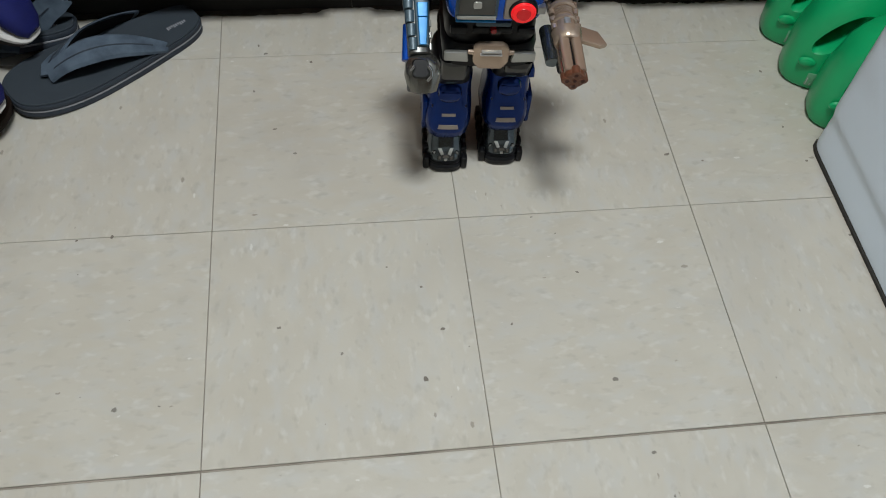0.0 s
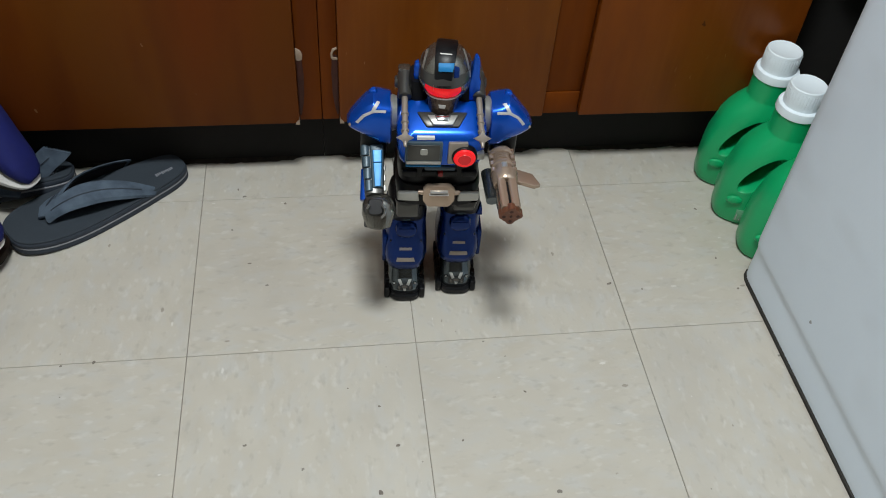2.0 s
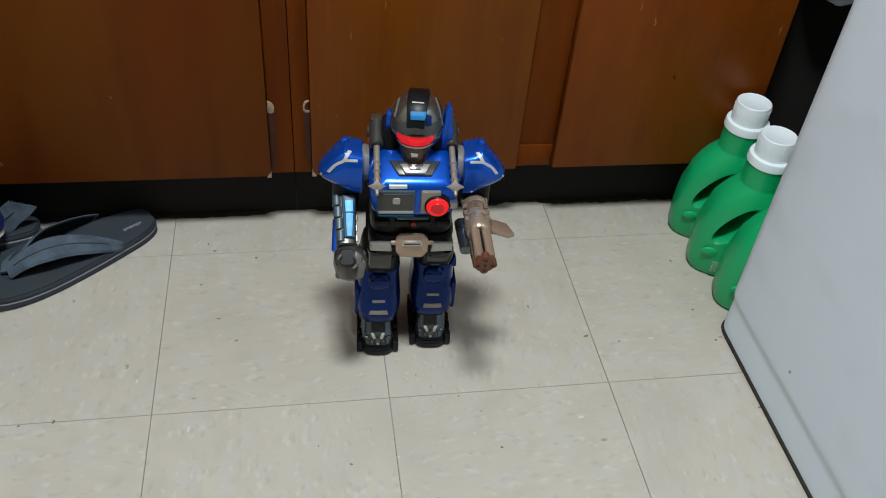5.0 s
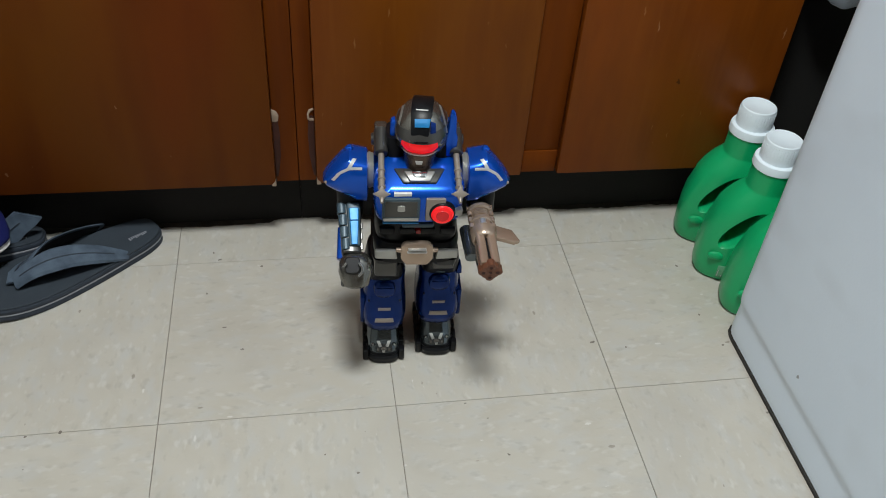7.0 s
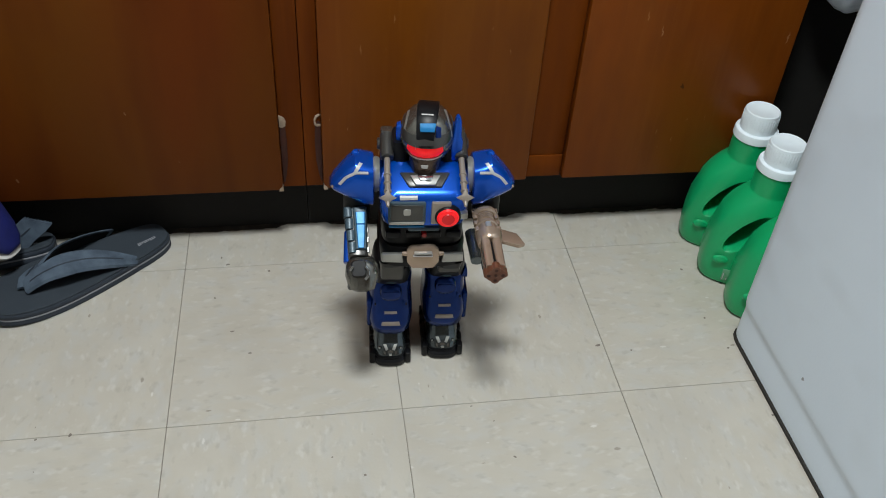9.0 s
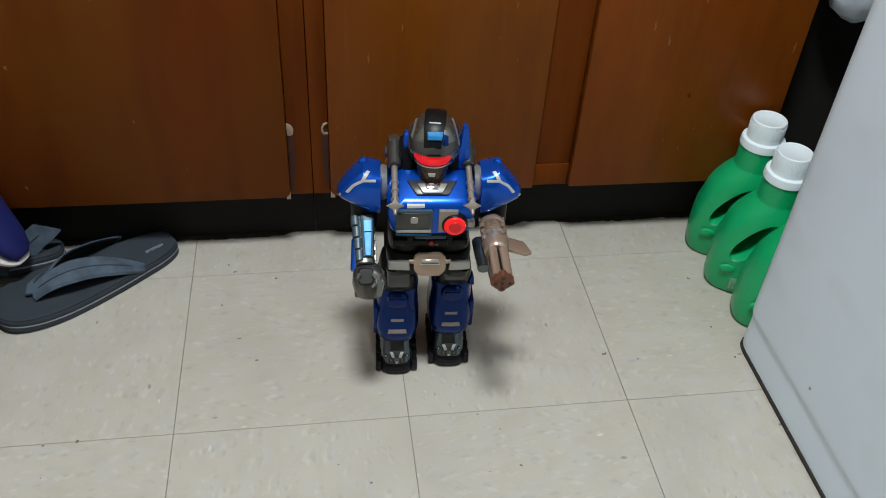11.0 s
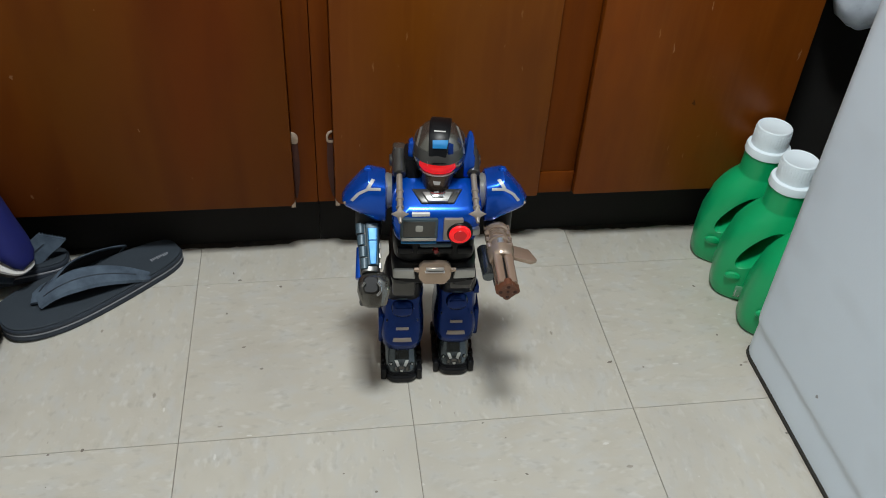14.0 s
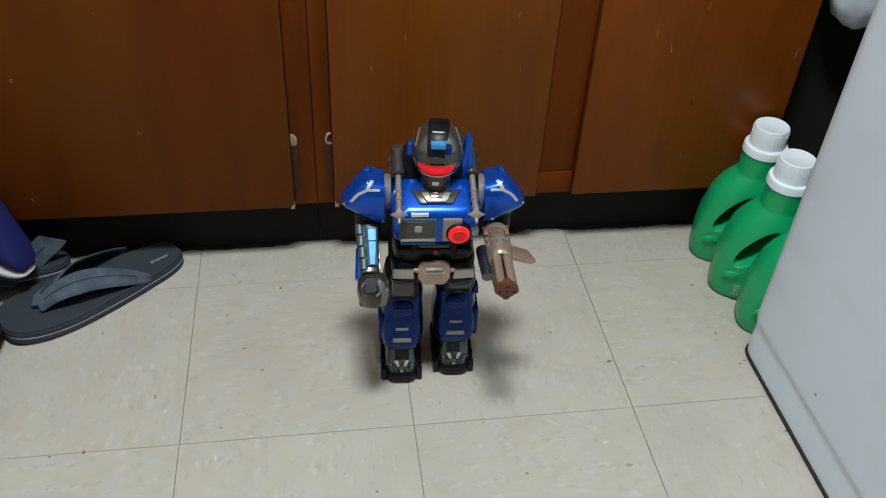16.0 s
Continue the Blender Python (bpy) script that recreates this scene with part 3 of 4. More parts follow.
        for q in (-1, 1):
            if q == s:
                part("side_guard", box(cx + q * 0.0288 - 0.0035, cx + q * 0.0288 + 0.0035, -0.016, 0.042, 0.056, 0.104, 0.003), NAVY, shin)
            part("rivet", loft_x([(0, 0.106, -0.018, 0.002, 0.002, 2), (0.002, 0.106, -0.018, 0.0015, 0.0015, 2)], 10, pose(cx + q * 0.0205 - 0.001, -0.006, 0)), BLACK, shin)
        part("knee", loft([(0.134, cx, 0.014, 0.022, 0.026, 3), (0.140, cx, 0.010, 0.0245, 0.031, 4), (0.158, cx, 0.006, 0.0250, 0.034, 4), (0.172, cx, 0.004, 0.0225, 0.034, 4), (0.178, cx, 0.006, 0.019, 0.030, 4)], 36), BLACK, r, "black knee joint")
        part("knee_ring", loft([(0.1405, cx, 0.011, 0.019, 0.0325, 2.4), (0.1435, cx, 0.010, 0.019, 0.0335, 2.4), (0.1465, cx, 0.010, 0.018, 0.0325, 2.4)], 28), SLATE, r)
        part("thigh", box(cx - 0.0145, cx + 0.0145, -0.043, 0.03, 0.166, 0.206, 0.004), GUN, r, "gunmetal thigh block")

    for s in (-1, 1):
        before = set(r.children)
        leg(s)
        for o in set(r.children) - before:
            o.location.y = 0.0065 * s
    # middle
    part("pelvis", loft([(0.188, 0, -0.004, 0.030, 0.044, 5), (0.196, 0, -0.006, 0.052, 0.050, 5), (0.220, 0, -0.006, 0.0535, 0.051, 5), (0.226, 0, -0.006, 0.050, 0.048, 5)], 44), BLACK, r, "black pelvis block")
    for s in (-1, 1):
        part("hip_plate", prism([(-0.0135, -0.007), (0.0135, -0.0055), (0.0135, 0.0065), (-0.0115, 0.0075)], 0.006, 0.0015, pose(0.037 * s, -0.0545, 0.2125, 90, 0, 0) @ Matrix.Diagonal((s, 1, 1, 1))), SILVER, r, "silver hip plate")
        part("hip_block", loft([(0.184, 0.0375 * s, -0.004, 0.0155, 0.044, 5), (0.197, 0.0375 * s, -0.006, 0.0175, 0.047, 5)], 28), BLACK, r)
    buckle = part("belt_buckle", prism([(-0.020, -0.007), (-0.013, -0.0165), (0.013, -0.0165), (0.020, -0.007), (0.020, 0.010), (0.0145, 0.0155), (-0.0145, 0.0155), (-0.020, 0.010)], 0.009, 0.002, pose(0.0, -0.056, 0.217, 84, 0, 0)), BRONZE, r, "champagne belt buckle")
    part("buckle_ridge", box(-0.011, 0.011, -0.0685, -0.062, 0.2255, 0.2275, 0.0008), SILVER, buckle)
    part("buckle_ridge", box(-0.012, 0.012, -0.068, -0.062, 0.2215, 0.223, 0.0006), PALE, buckle)
    for s in (-1, 1):
        part("buckle_lug", rod((0.019 * s, -0.062, 0.222), (0.0255 * s, -0.061, 0.222), 0.0032, 0.0028), BRONZE, buckle)
    part("waist", loft([(0.224, 0, -0.004, 0.050, 0.046, 5), (0.232, 0, -0.004, 0.051, 0.047, 5), (0.258, 0, -0.004, 0.050, 0.046, 5), (0.266, 0, -0.004, 0.047, 0.043, 5)], 44), BLACK, r, "black ribbed waist")
    for k in range(4):
        part("waist_slat", box(-0.046 + k * 0.0245, -0.0275 + k * 0.0245, -0.0545, -0.048, 0.2405, 0.2495, 0.0018), BLACK, r)
    part("waist_bar", box(-0.019, 0.019, -0.0555, -0.048, 0.2515, 0.2575, 0.0018), SLATE, r)
    part("waist_light", loft_y([(-0.0565, 0.001, 0.2460, 0.003, 0.003, 2), (-0.050, 0.001, 0.2460, 0.0042, 0.0042, 2)], 14), DARKRED, r, "dark red lens")
    # chest
    torso = part("torso", loft([(0.262, 0, -0.013, 0.045, 0.041, 6), (0.266, 0, -0.014, 0.0505, 0.047, 6), (0.276, 0, -0.014, 0.0525, 0.0500, 6), (0.304, 0, -0.014, 0.0535, 0.0515, 6), (0.3095, 0, -0.0135, 0.0530, 0.0495, 6), (0.314, 0, -0.011, 0.0510, 0.0440, 5), (0.321, 0, -0.005, 0.0470, 0.0340, 4.5), (0.327, 0, 0.000, 0.040, 0.026, 4)], 60), BLUE, r, "glossy metallic blue chest")
    part("back", loft([(0.250, 0, 0.032, 0.044, 0.020, 4), (0.29, 0, 0.034, 0.046, 0.022, 4), (0.322, 0, 0.034, 0.042, 0.020, 4), (0.330, 0, 0.034, 0.034, 0.014, 4)], 36), GUN, r, "gunmetal back pack")
    part("screen_frame", box(-0.0435, 0.0005, -0.0685, -0.062, 0.2735, 0.3050, 0.002), SLATE, torso, "grey screen frame")
    scr = part("screen", box(-0.0405, -0.0025, -0.0697, -0.066, 0.2790, 0.3020, 0.0015), GUN, torso, "dull grey chest screen")
    part("emblem", loft_y([(-0.0705, -0.0215, 0.2925, 0.0042, 0.0042, 5), (-0.0692, -0.0215, 0.2925, 0.0045, 0.0045, 5)], 20), SILVER, scr, "small square emblem")
    part("screen_bar", box(-0.0420, -0.0010, -0.0705, -0.066, 0.2738, 0.2778, 0.001), SILVER, torso)
    patch("chest_mark", torso, [(-0.030, -0.09, 0.3105), (-0.0095, -0.09, 0.3105), (-0.0095, -0.09, 0.3070), (-0.030, -0.09, 0.3065)], AHEAD, PALE, torso)
    part("chest_line", box(-0.0425, -0.0005, -0.0685, -0.060, 0.2685, 0.2705, 0.0006), SKY, torso)
    part("plate", box(0.0070, 0.0300, -0.0690, -0.062, 0.2735, 0.3050, 0.0015), TAN, torso, "tan backing plate")
    part("plate_tab", box(0.0395, 0.0505, -0.0670, -0.058, 0.2790, 0.2880, 0.0015), SILVER, torso)
    part("light_rim", loft_y([(-0.0715, 0.0265, 0.2850, 0.0144, 0.0144, 2), (-0.0700, 0.0265, 0.2850, 0.0153, 0.0153, 2), (-0.0610, 0.0265, 0.2850, 0.0155, 0.0155, 2)], 40), BLACK, torso)
    lens = part("chest_light", loft_y([(-0.0745, 0.0265, 0.2850, 0.0060, 0.0060, 2), (-0.0742, 0.0265, 0.2850, 0.0082, 0.0082, 2), (-0.0735, 0.0265, 0.2850, 0.0116, 0.0116, 2), (-0.0710, 0.0265, 0.2850, 0.0136, 0.0136, 2)], 40), REDGLOW, torso, "round red chest light, lit")
    part("lens_ring", loft_y([(-0.0752, 0.0265, 0.2850, 0.0072, 0.0072, 2), (-0.0735, 0.0265, 0.2850, 0.0081, 0.0081, 2)], 32), REDRING, lens)
    # collar and neck
    part("collar", prism([(-0.030, 0.021), (-0.019, -0.012), (0.019, -0.012), (0.030, 0.021)], 0.008, 0.002, pose(0, -0.044, 0.3135, 20, 0, 0) @ Matrix.Diagonal((1.0, 0.62, 0.9, 1))), GUN, r, "grey collar")
    part("collar_plate", prism([(-0.018, 0.013), (-0.0115, -0.008), (0.0115, -0.008), (0.018, 0.013)], 0.005, 0.0012, pose(0, -0.0475, 0.3185, 24, 0, 0) @ Matrix.Diagonal((1.0, 0.62, 0.9, 1))), SILVER, r, "silver throat plate")
    part("collar_inset", prism([(-0.0095, 0.009), (-0.0065, -0.0035), (0.0065, -0.0035), (0.0095, 0.009)], 0.003, 0.0008, pose(0, -0.0475, 0.3222, 24, 0, 0) @ Matrix.Diagonal((1.0, 0.62, 0.9, 1))), CHROME, r)
    part("neck", loft([(0.318, 0, 0.002, 0.019, 0.019, 2), (0.345, 0, 0.002, 0.019, 0.019, 2)]), BLACK, r)
    for s in (-1, 1):
        part("neck_guard", loft([(0.318, 0.027 * s, 0.004, 0.012, 0.022, 3), (0.342, 0.029 * s, 0.006, 0.011, 0.022, 3), (0.350, 0.030 * s, 0.006, 0.008, 0.018, 3)], 24), BLACK, r)
    # head
    H = pose(0.003, -0.003, 0.352, 0, 0, -8)
    helmet = part("helmet", loft([(-0.016, 0, 0.004, 0.0270, 0.0270, 2.4), (-0.006, 0, 0.002, 0.0305, 0.0320, 2.4), (0.006, 0, 0, 0.0318, 0.0345, 2.4), (0.018, 0, 0, 0.0305, 0.0338, 2.3), (0.027, 0, 0, 0.0268, 0.0300, 2.2), (0.034, 0, 0, 0.0215, 0.0242, 2.1), (0.0385, 0, 0, 0.0148, 0.0168, 2), (0.0405, 0, 0, 0.0080, 0.0090, 2), (0.0410, 0, 0, 0.0020, 0.0025, 2)], 44, H), HELM, r, "gunmetal helmet")
    # strip over the crown
    bm = bmesh.new()
    rows = []
    for k in range(15):
        a = radians(20 + k * 10)
        y, z = -0.0355 * math.cos(a), 0.006 + 0.0362 * math.sin(a)
        w = 0.0088 + 0.0035 * math.sin(a)
        rows.append([bm.verts.new(H @ Vector((q * w, y * f, 0.006 + (z - 0.006) * f))) for q, f in ((-1, 0.92), (-1, 1.035), (-0.85, 1.06), (0.85, 1.06), (1, 1.035), (1, 0.92))])
    for a, b in zip(rows, rows[1:]):
        for i in range(6):
            bm.faces.new((a[i], a[(i + 1) % 6], b[(i + 1) % 6], b[i]))
    bm.faces.new(rows[0]), bm.faces.new(rows[-1][::-1])
    strip = part("crest", bm, BLACK, helmet, "black crest band")
    patch("crest_mark", strip, [(-0.0055, -0.03, 0.4060), (0.0080, -0.03, 0.4045), (0.0080, -0.03, 0.4025), (-0.0055, -0.03, 0.4040)], DOWN, PALE, strip, 0.0006)
    patch("badge", strip, [(-0.0075, -0.045, 0.4035), (0.0105, -0.045, 0.4030), (0.0085, -0.045, 0.3895), (-0.0075, -0.045, 0.3905)], DOWN, SKY, strip, 0.0022, label="bright blue forehead badge")
    patch("brow_panel", helmet, [(0.0110, -0.045, 0.4000), (0.0165, -0.045, 0.3980), (0.0165, -0.045, 0.3800), (0.0100, -0.045, 0.3800)], DOWN, NAVY, helmet, 0.0016)
    for s in (-1, 1):
        patch("helmet_ridge", helmet, [(0.002 + s * 0.0195, -0.01, 0.3990), (0.002 + s * 0.0220, -0.01, 0.3990), (0.002 + s * 0.0300, -0.045, 0.3880), (0.002 + s * 0.0275, -0.045, 0.3880)], DOWN, SILVER, helmet, 0.0011)
    part("visor", loft([(-0.0055, 0, -0.003, 0.0235, 0.0315, 2.2), (0.000, 0, -0.004, 0.0262, 0.0348, 2.2), (0.006, 0, -0.004, 0.0272, 0.0355, 2.2), (0.011, 0, -0.003, 0.0275, 0.0345, 2.2)], 44, H), REDGLOW, helmet, "glowing red visor")
    brow = part("brow", loft([(0.0095, 0, -0.003, 0.0285, 0.0352, 2.3), (0.0110, 0, -0.003, 0.0300, 0.0375, 2.3), (0.0155, 0, -0.002, 0.0302, 0.0365, 2.3), (0.022, 0, 0, 0.0296, 0.0335, 2.3)], 44, H), GUN, helmet)
    for k in range(2):
        patch("brow_vent", brow, [(-0.0085, -0.06, 0.3830 - k * 0.0042), (0.0075, -0.06, 0.3827 - k * 0.0042), (0.0075, -0.06, 0.3810 - k * 0.0042), (-0.0085, -0.06, 0.3812 - k * 0.0042)], DOWN, BLACK, brow, 0.0012, 3)
    for s in (-1, 1):
        patch("temple_mark", brow, [(0.002 + s * 0.0165, -0.06, 0.3800), (0.002 + s * 0.0250, -0.06, 0.3840), (0.002 + s * 0.0240, -0.06, 0.3770), (0.002 + s * 0.0160, -0.06, 0.3730)], DOWN, SILVER, brow, 0.0009, 3)
    part("visor_rim", loft([(-0.0078, 0, -0.005, 0.0215, 0.0300, 2.3), (-0.0064, 0, -0.005, 0.0240, 0.0328, 2.3), (-0.0048, 0, -0.005, 0.0240, 0.0326, 2.3)], 44, H), SILVER, helmet)
    jaw = part("jaw", loft([(-0.0420, 0, -0.018, 0.0080, 0.0110, 2.3), (-0.0395, 0, -0.018, 0.0125, 0.0165, 2.3), (-0.0300, 0, -0.016, 0.0165, 0.0210, 2.4), (-0.0160, 0, -0.011, 0.0198, 0.0250, 2.4), (-0.006, 0, -0.007, 0.0228, 0.0280, 2.4)], 40, H), JAW, helmet, "gunmetal chin guard")
    patch("mouth", jaw, [(-0.0055, -0.05, 0.3375), (0.0030, -0.05, 0.3375), (0.0020, -0.05, 0.3335), (-0.0045, -0.05, 0.3335)], AHEAD, PALE, jaw, 0.0012)
    part("chin_rim", loft([(-0.0425, 0, -0.019, 0.0095, 0.0125, 2.3), (-0.0405, 0, -0.019, 0.0128, 0.0170, 2.3), (-0.0375, 0, -0.0185, 0.0132, 0.0172, 2.3)], 32, H), SILVER, jaw)
    for s in (-1, 1):
        part("ear", loft_x([(0, 0.354, 0.002, 0.0165, 0.0085, 3), (0.004, 0.354, 0.002, 0.0150, 0.0075, 3), (0.0055, 0.354, 0.002, 0.012, 0.006, 3)], 24, Matrix.Translation((0.002 + s * 0.030, 0, 0)) @ Matrix.Diagonal((s, 1, 1, 1))), BLUE, helmet, "blue ear pod")
    part("antenna", prism([(-0.0060, -0.022), (0.0055, -0.022), (0.0072, -0.004), (0.0072, 0.006), (0.0052, 0.009), (0.0044, 0.031), (0.0026, 0.038), (-0.0016, 0.038), (-0.0036, 0.030), (-0.0052, 0.009), (-0.0070, 0.005), (-0.0070, -0.006)], 0.0110, 0.0025, pose(0.0370, -0.006, 0.3500, 90, 0, 4)), BLUE, helmet, "blue antenna blade")
    # launchers over the shoulders
    for s in (-1, 1):
        x = 0.0435 * s
        la = part("launcher", rod((x, 0.014, 0.344), (x * 1.01, -0.018, 0.333), 0.0088, 0.0080, 18), GUN, r, "dark shoulder launcher")
        part("launcher_block", box(x - 0.0078, x + 0.0078, 0.012, 0.032, 0.322, 0.3470, 0.003), HELM, la, "gunmetal launcher housing")
        for k in range(3):
            part("launcher_peg", rod((x - 0.0052 + 0.0052 * k, 0.013, 0.3440), (x - 0.0052 + 0.0052 * k, 0.011, 0.3510 - 0.001 * k), 0.0021, 0.0018, 10), GUN, la)
            part("launcher_groove", box(x - 0.0070, x + 0.0070, 0.0098, 0.0125, 0.3390 - 0.0065 * k, 0.3415 - 0.0065 * k, 0.0006, 1), BLACK, la)
        part("launcher_drum", rod((x * 1.15, 0.016, 0.331), (x * 1.27, 0.016, 0.331), 0.0080, 0.0070, 18), GUN, la)
        part("missile_rod", rod((x * 1.01, -0.014, 0.3330), (x * 1.02, -0.074, 0.3155), 0.0037, 0.0034, 14), TAN, la, "grey-tan missile")
        for k in range(3):
            p, q = Vector((x * 1.01, -0.014, 0.3330)), Vector((x * 1.02, -0.074, 0.3155))
            part("missile_band", rod(p.lerp(q, 0.42 + 0.19 * k), p.lerp(q, 0.47 + 0.19 * k), 0.0046, 0.0046, 14), TAN, la)
        star = []
        for k in range(8):
            a = math.pi / 4 * k
            q = 0.0108 if k % 2 == 0 else 0.0050
            star.append((q * math.cos(a), q * math.sin(a)))
        part("missile_fins", prism(star, 0.005, 0.001, pose(x * 1.02, -0.073, 0.3165, 55, 0, 0)), TAN, la, "four-pointed missile head")
        part("missile_tip", rod((x * 1.02, -0.074, 0.3155), (x * 1.02, -0.0845, 0.3125), 0.0030, 0.0018, 12), TAN, la)
        part("socket", loft_x([(0, 0.303, -0.008, 0.020, 0.020, 2), (0.005, 0.303, -0.008, 0.022, 0.022, 2), (0.010, 0.303, -0.008, 0.019, 0.019, 2)], 30, Matrix.Translation((0.0525 * s, 0, 0)) @ Matrix.Diagonal((s, 1, 1, 1))), SILVER, r, "silver shoulder joint")
        mirror = Matrix.Diagonal((s, 1, 1, 1))
        pad = part("shoulder_pad", loft_x([(0.0590, 0.302, -0.006, 0.0255, 0.024, 3.5), (0.0605, 0.302, -0.006, 0.0285, 0.027, 3.6), (0.0720, 0.304, -0.006, 0.0300, 0.028, 3.2), (0.0810, 0.3075, -0.006, 0.0310, 0.027, 2.5), (0.0900, 0.3060, -0.006, 0.0250, 0.0255, 2.2), (0.0990, 0.3030, -0.006, 0.0175, 0.022, 2.0), (0.1075, 0.3000, -0.006, 0.0100, 0.016, 2), (0.1125, 0.2985, -0.006, 0.0035, 0.007, 2)], 44, mirror), BLUE, r, "glossy blue shoulder pad")
        w = 0.0022
        for (xa, za), (xb, zb) in (((0.0745, 0.3350), (0.0815, 0.3180)), ((0.0660, 0.3180), (0.0810, 0.3180)), ((0.0810, 0.3180), (0.0925, 0.3120)), ((0.0925, 0.3120), (0.1005, 0.3020))):
            d = Vector((xb - xa, zb - za)).normalized()
            nx, nz = -d.y * w, d.x * w
            za, zb = za + 0.038, zb + 0.038
            quad = [(s * (xa + nx), -0.06, za + nz), (s * (xb + nx), -0.06, zb + nz), (s * (xb - nx), -0.06, zb - nz), (s * (xa - nx), -0.06, za - nz)]
            patch("pad_stripe", pad, quad, DOWN, PALE, pad, 0.0007, 4)
        patch("pad_line", pad, [(s * 0.074, -0.06, 0.2885), (s * 0.086, -0.06, 0.2905), (s * 0.086, -0.06, 0.2893), (s * 0.074, -0.06, 0.2873)], AHEAD, SKY, pad, 0.0006, 3)
        part("pad_knob", loft([(0, 0, 0, 0.0052, 0.0052, 2), (0.002, 0, 0, 0.0046, 0.0046, 2), (0.0035, 0, 0, 0.0028, 0.0028, 2)], 16, pose(0.081 * s, -0.002, 0.3365)), BLUE, pad)
        pad.location.z = -0.007
        part("pad_screw", loft([(0, 0, 0, 0.0022, 0.0022, 2), (0.0014, 0, 0, 0.0016, 0.0016, 2)], 12, pose(0.1085 * s, -0.020, 0.3005, 60, 0, 30 * s)), BRONZE, pad)
        part("upper_arm", loft([(0.236, 0.0805 * s, -0.006, 0.0150, 0.0165, 3), (0.246, 0.0805 * s, -0.006, 0.0165, 0.018, 3.5), (0.292, 0.0805 * s, -0.004, 0.0165, 0.018, 3.5)], 28), BLACK, r, "black upper arm")
    # the arm with the fist
    A, B = Vector((-0.081, -0.014, 0.252)), Vector((-0.079, -0.068, 0.220))
    fore = part("forearm", rod(A, B, 0.0135, 0.0120, 20, 3.5), GUN, r, "dark gunmetal forearm")
    d = (B - A).normalized()
    part("forearm_guard", rod(A.lerp(B, 0.42) + Vector((-0.0075, 0.010, -0.010)), B + Vector((-0.0085, 0.010, -0.016)), 0.0085, 0.0100, 20, 3), BLUE, fore, "blue outer guard")
    part("cuff", rod(A - d * 0.004, A + d * 0.007, 0.0142, 0.0140, 20, 3.5), SLATE, fore)
    part("guard_frame", rod(A + d * 0.003 + Vector((0.0040, -0.003, 0.0085)), B - d * 0.006 + Vector((0.0040, -0.003, 0.0080)), 0.0088, 0.0068, 14, 5), SLATE, fore)
    for k in range(2):
        a, b = A + d * (0.010 + 0.0165 * k), A + d * (0.0255 + 0.030 * k)
        part("guard_panel", rod(a + Vector((0.0045, -0.006, 0.0125)), b + Vector((0.0045 - 0.0005 * k, -0.006, 0.0120)), 0.0064 - 0.0006 * k, 0.0058 - 0.0018 * k, 12, 5), SKY, fore, "bright blue panel")
    for k in range(4):
        c = A + d * (0.001 + 0.0150 * k) + Vector((-0.0100 + 0.0012 * k, -0.004, 0.0080))
        part("arm_segment", rod(c, c + d * 0.0138, 0.0060 - 0.0003 * k, 0.0058 - 0.0003 * k, 12, 3), SLATE, fore)
    for k in range(3):
        c = A + d * (0.022 + 0.013 * k) + Vector((0.0125, -0.003, 0.002))
        part("edge_cleat", rod(c, c + d * 0.007, 0.0022, 0.0020, 10, 3), SILVER, fore)
    K = Matrix.Translation((-0.0745, -0.078, 0.208))
    fist = part("fist", loft([(-0.022, 0, 0, 0.012, 0.013, 2.4), (-0.019, 0, 0, 0.0165, 0.018, 2.5), (-0.004, 0, 0, 0.0205, 0.020, 2.4), (0.008, 0, 0, 0.0195, 0.019, 2.4), (0.016, 0, 0, 0.0145, 0.015, 2.3), (0.019, 0, 0, 0.009, 0.010, 2)], 32, K @ pose(0, 0, 0, -28, 0, 0)), HELM, r, "gunmetal fist")
    part("palm", loft([(0, 0, 0, 0.0095, 0.0105, 4), (0.004, 0, 0, 0.0080, 0.0090, 4)], 24, K @ pose(-0.0035, -0.0115, 0.0145, 38, 0, 0)), BLACK, fist)
    for q in (-1, 1):
        for k in range(3 if q > 0 else 1):
            a0, a1 = radians(60 - 42 * k), radians(60 - 42 * (k + 1))
            o = Vector((-0.003 + q * 0.0030, -0.0150, 0.0160))
            part("claw", turned(rod(o + Vector((q * 0.0085 * math.cos(a0), -0.003 * k, 0.0075 * math.sin(a0))), o + Vector((q * 0.0085 * math.cos(a1), -0.003 * (k + 1), 0.0075 * math.sin(a1))), 0.0019, 0.0017, 10), K), CHROME, fist)
    part("knuckle_plate", turned(rod((0.0105, -0.0120, -0.004), (0.0085, -0.0170, -0.012), 0.0046, 0.0038, 12, 4), K), CHROME, fist)
    part("knuckle_plate", turned(rod((0.0130, -0.0100, 0.008), (0.0150, -0.0090, 0.001), 0.0032, 0.0028, 12, 4), K), SILVER, fist)
    for k in range(3):
        part("finger", turned(rod((-0.013 + 0.0088 * k, -0.0160, -0.009), (-0.013 + 0.0088 * k, -0.007, -0.0185), 0.0046, 0.0042, 12, 3), K), GUN, fist)
    # the gun arm
    G, E = Vector((0.0765, -0.016, 0.256)), Vector((0.0800, -0.128, 0.2450))
    g = (E - G).normalized()
    gun = part("gun", rod(G, G + g * 0.050, 0.0118, 0.0118, 28, 2.4), BRONZE, r, "champagne gatling gun forearm")
    part("gun_sleeve", rod(G + g * 0.046, G + g * 0.064, 0.0168, 0.0150, 32), BRONZE, gun)
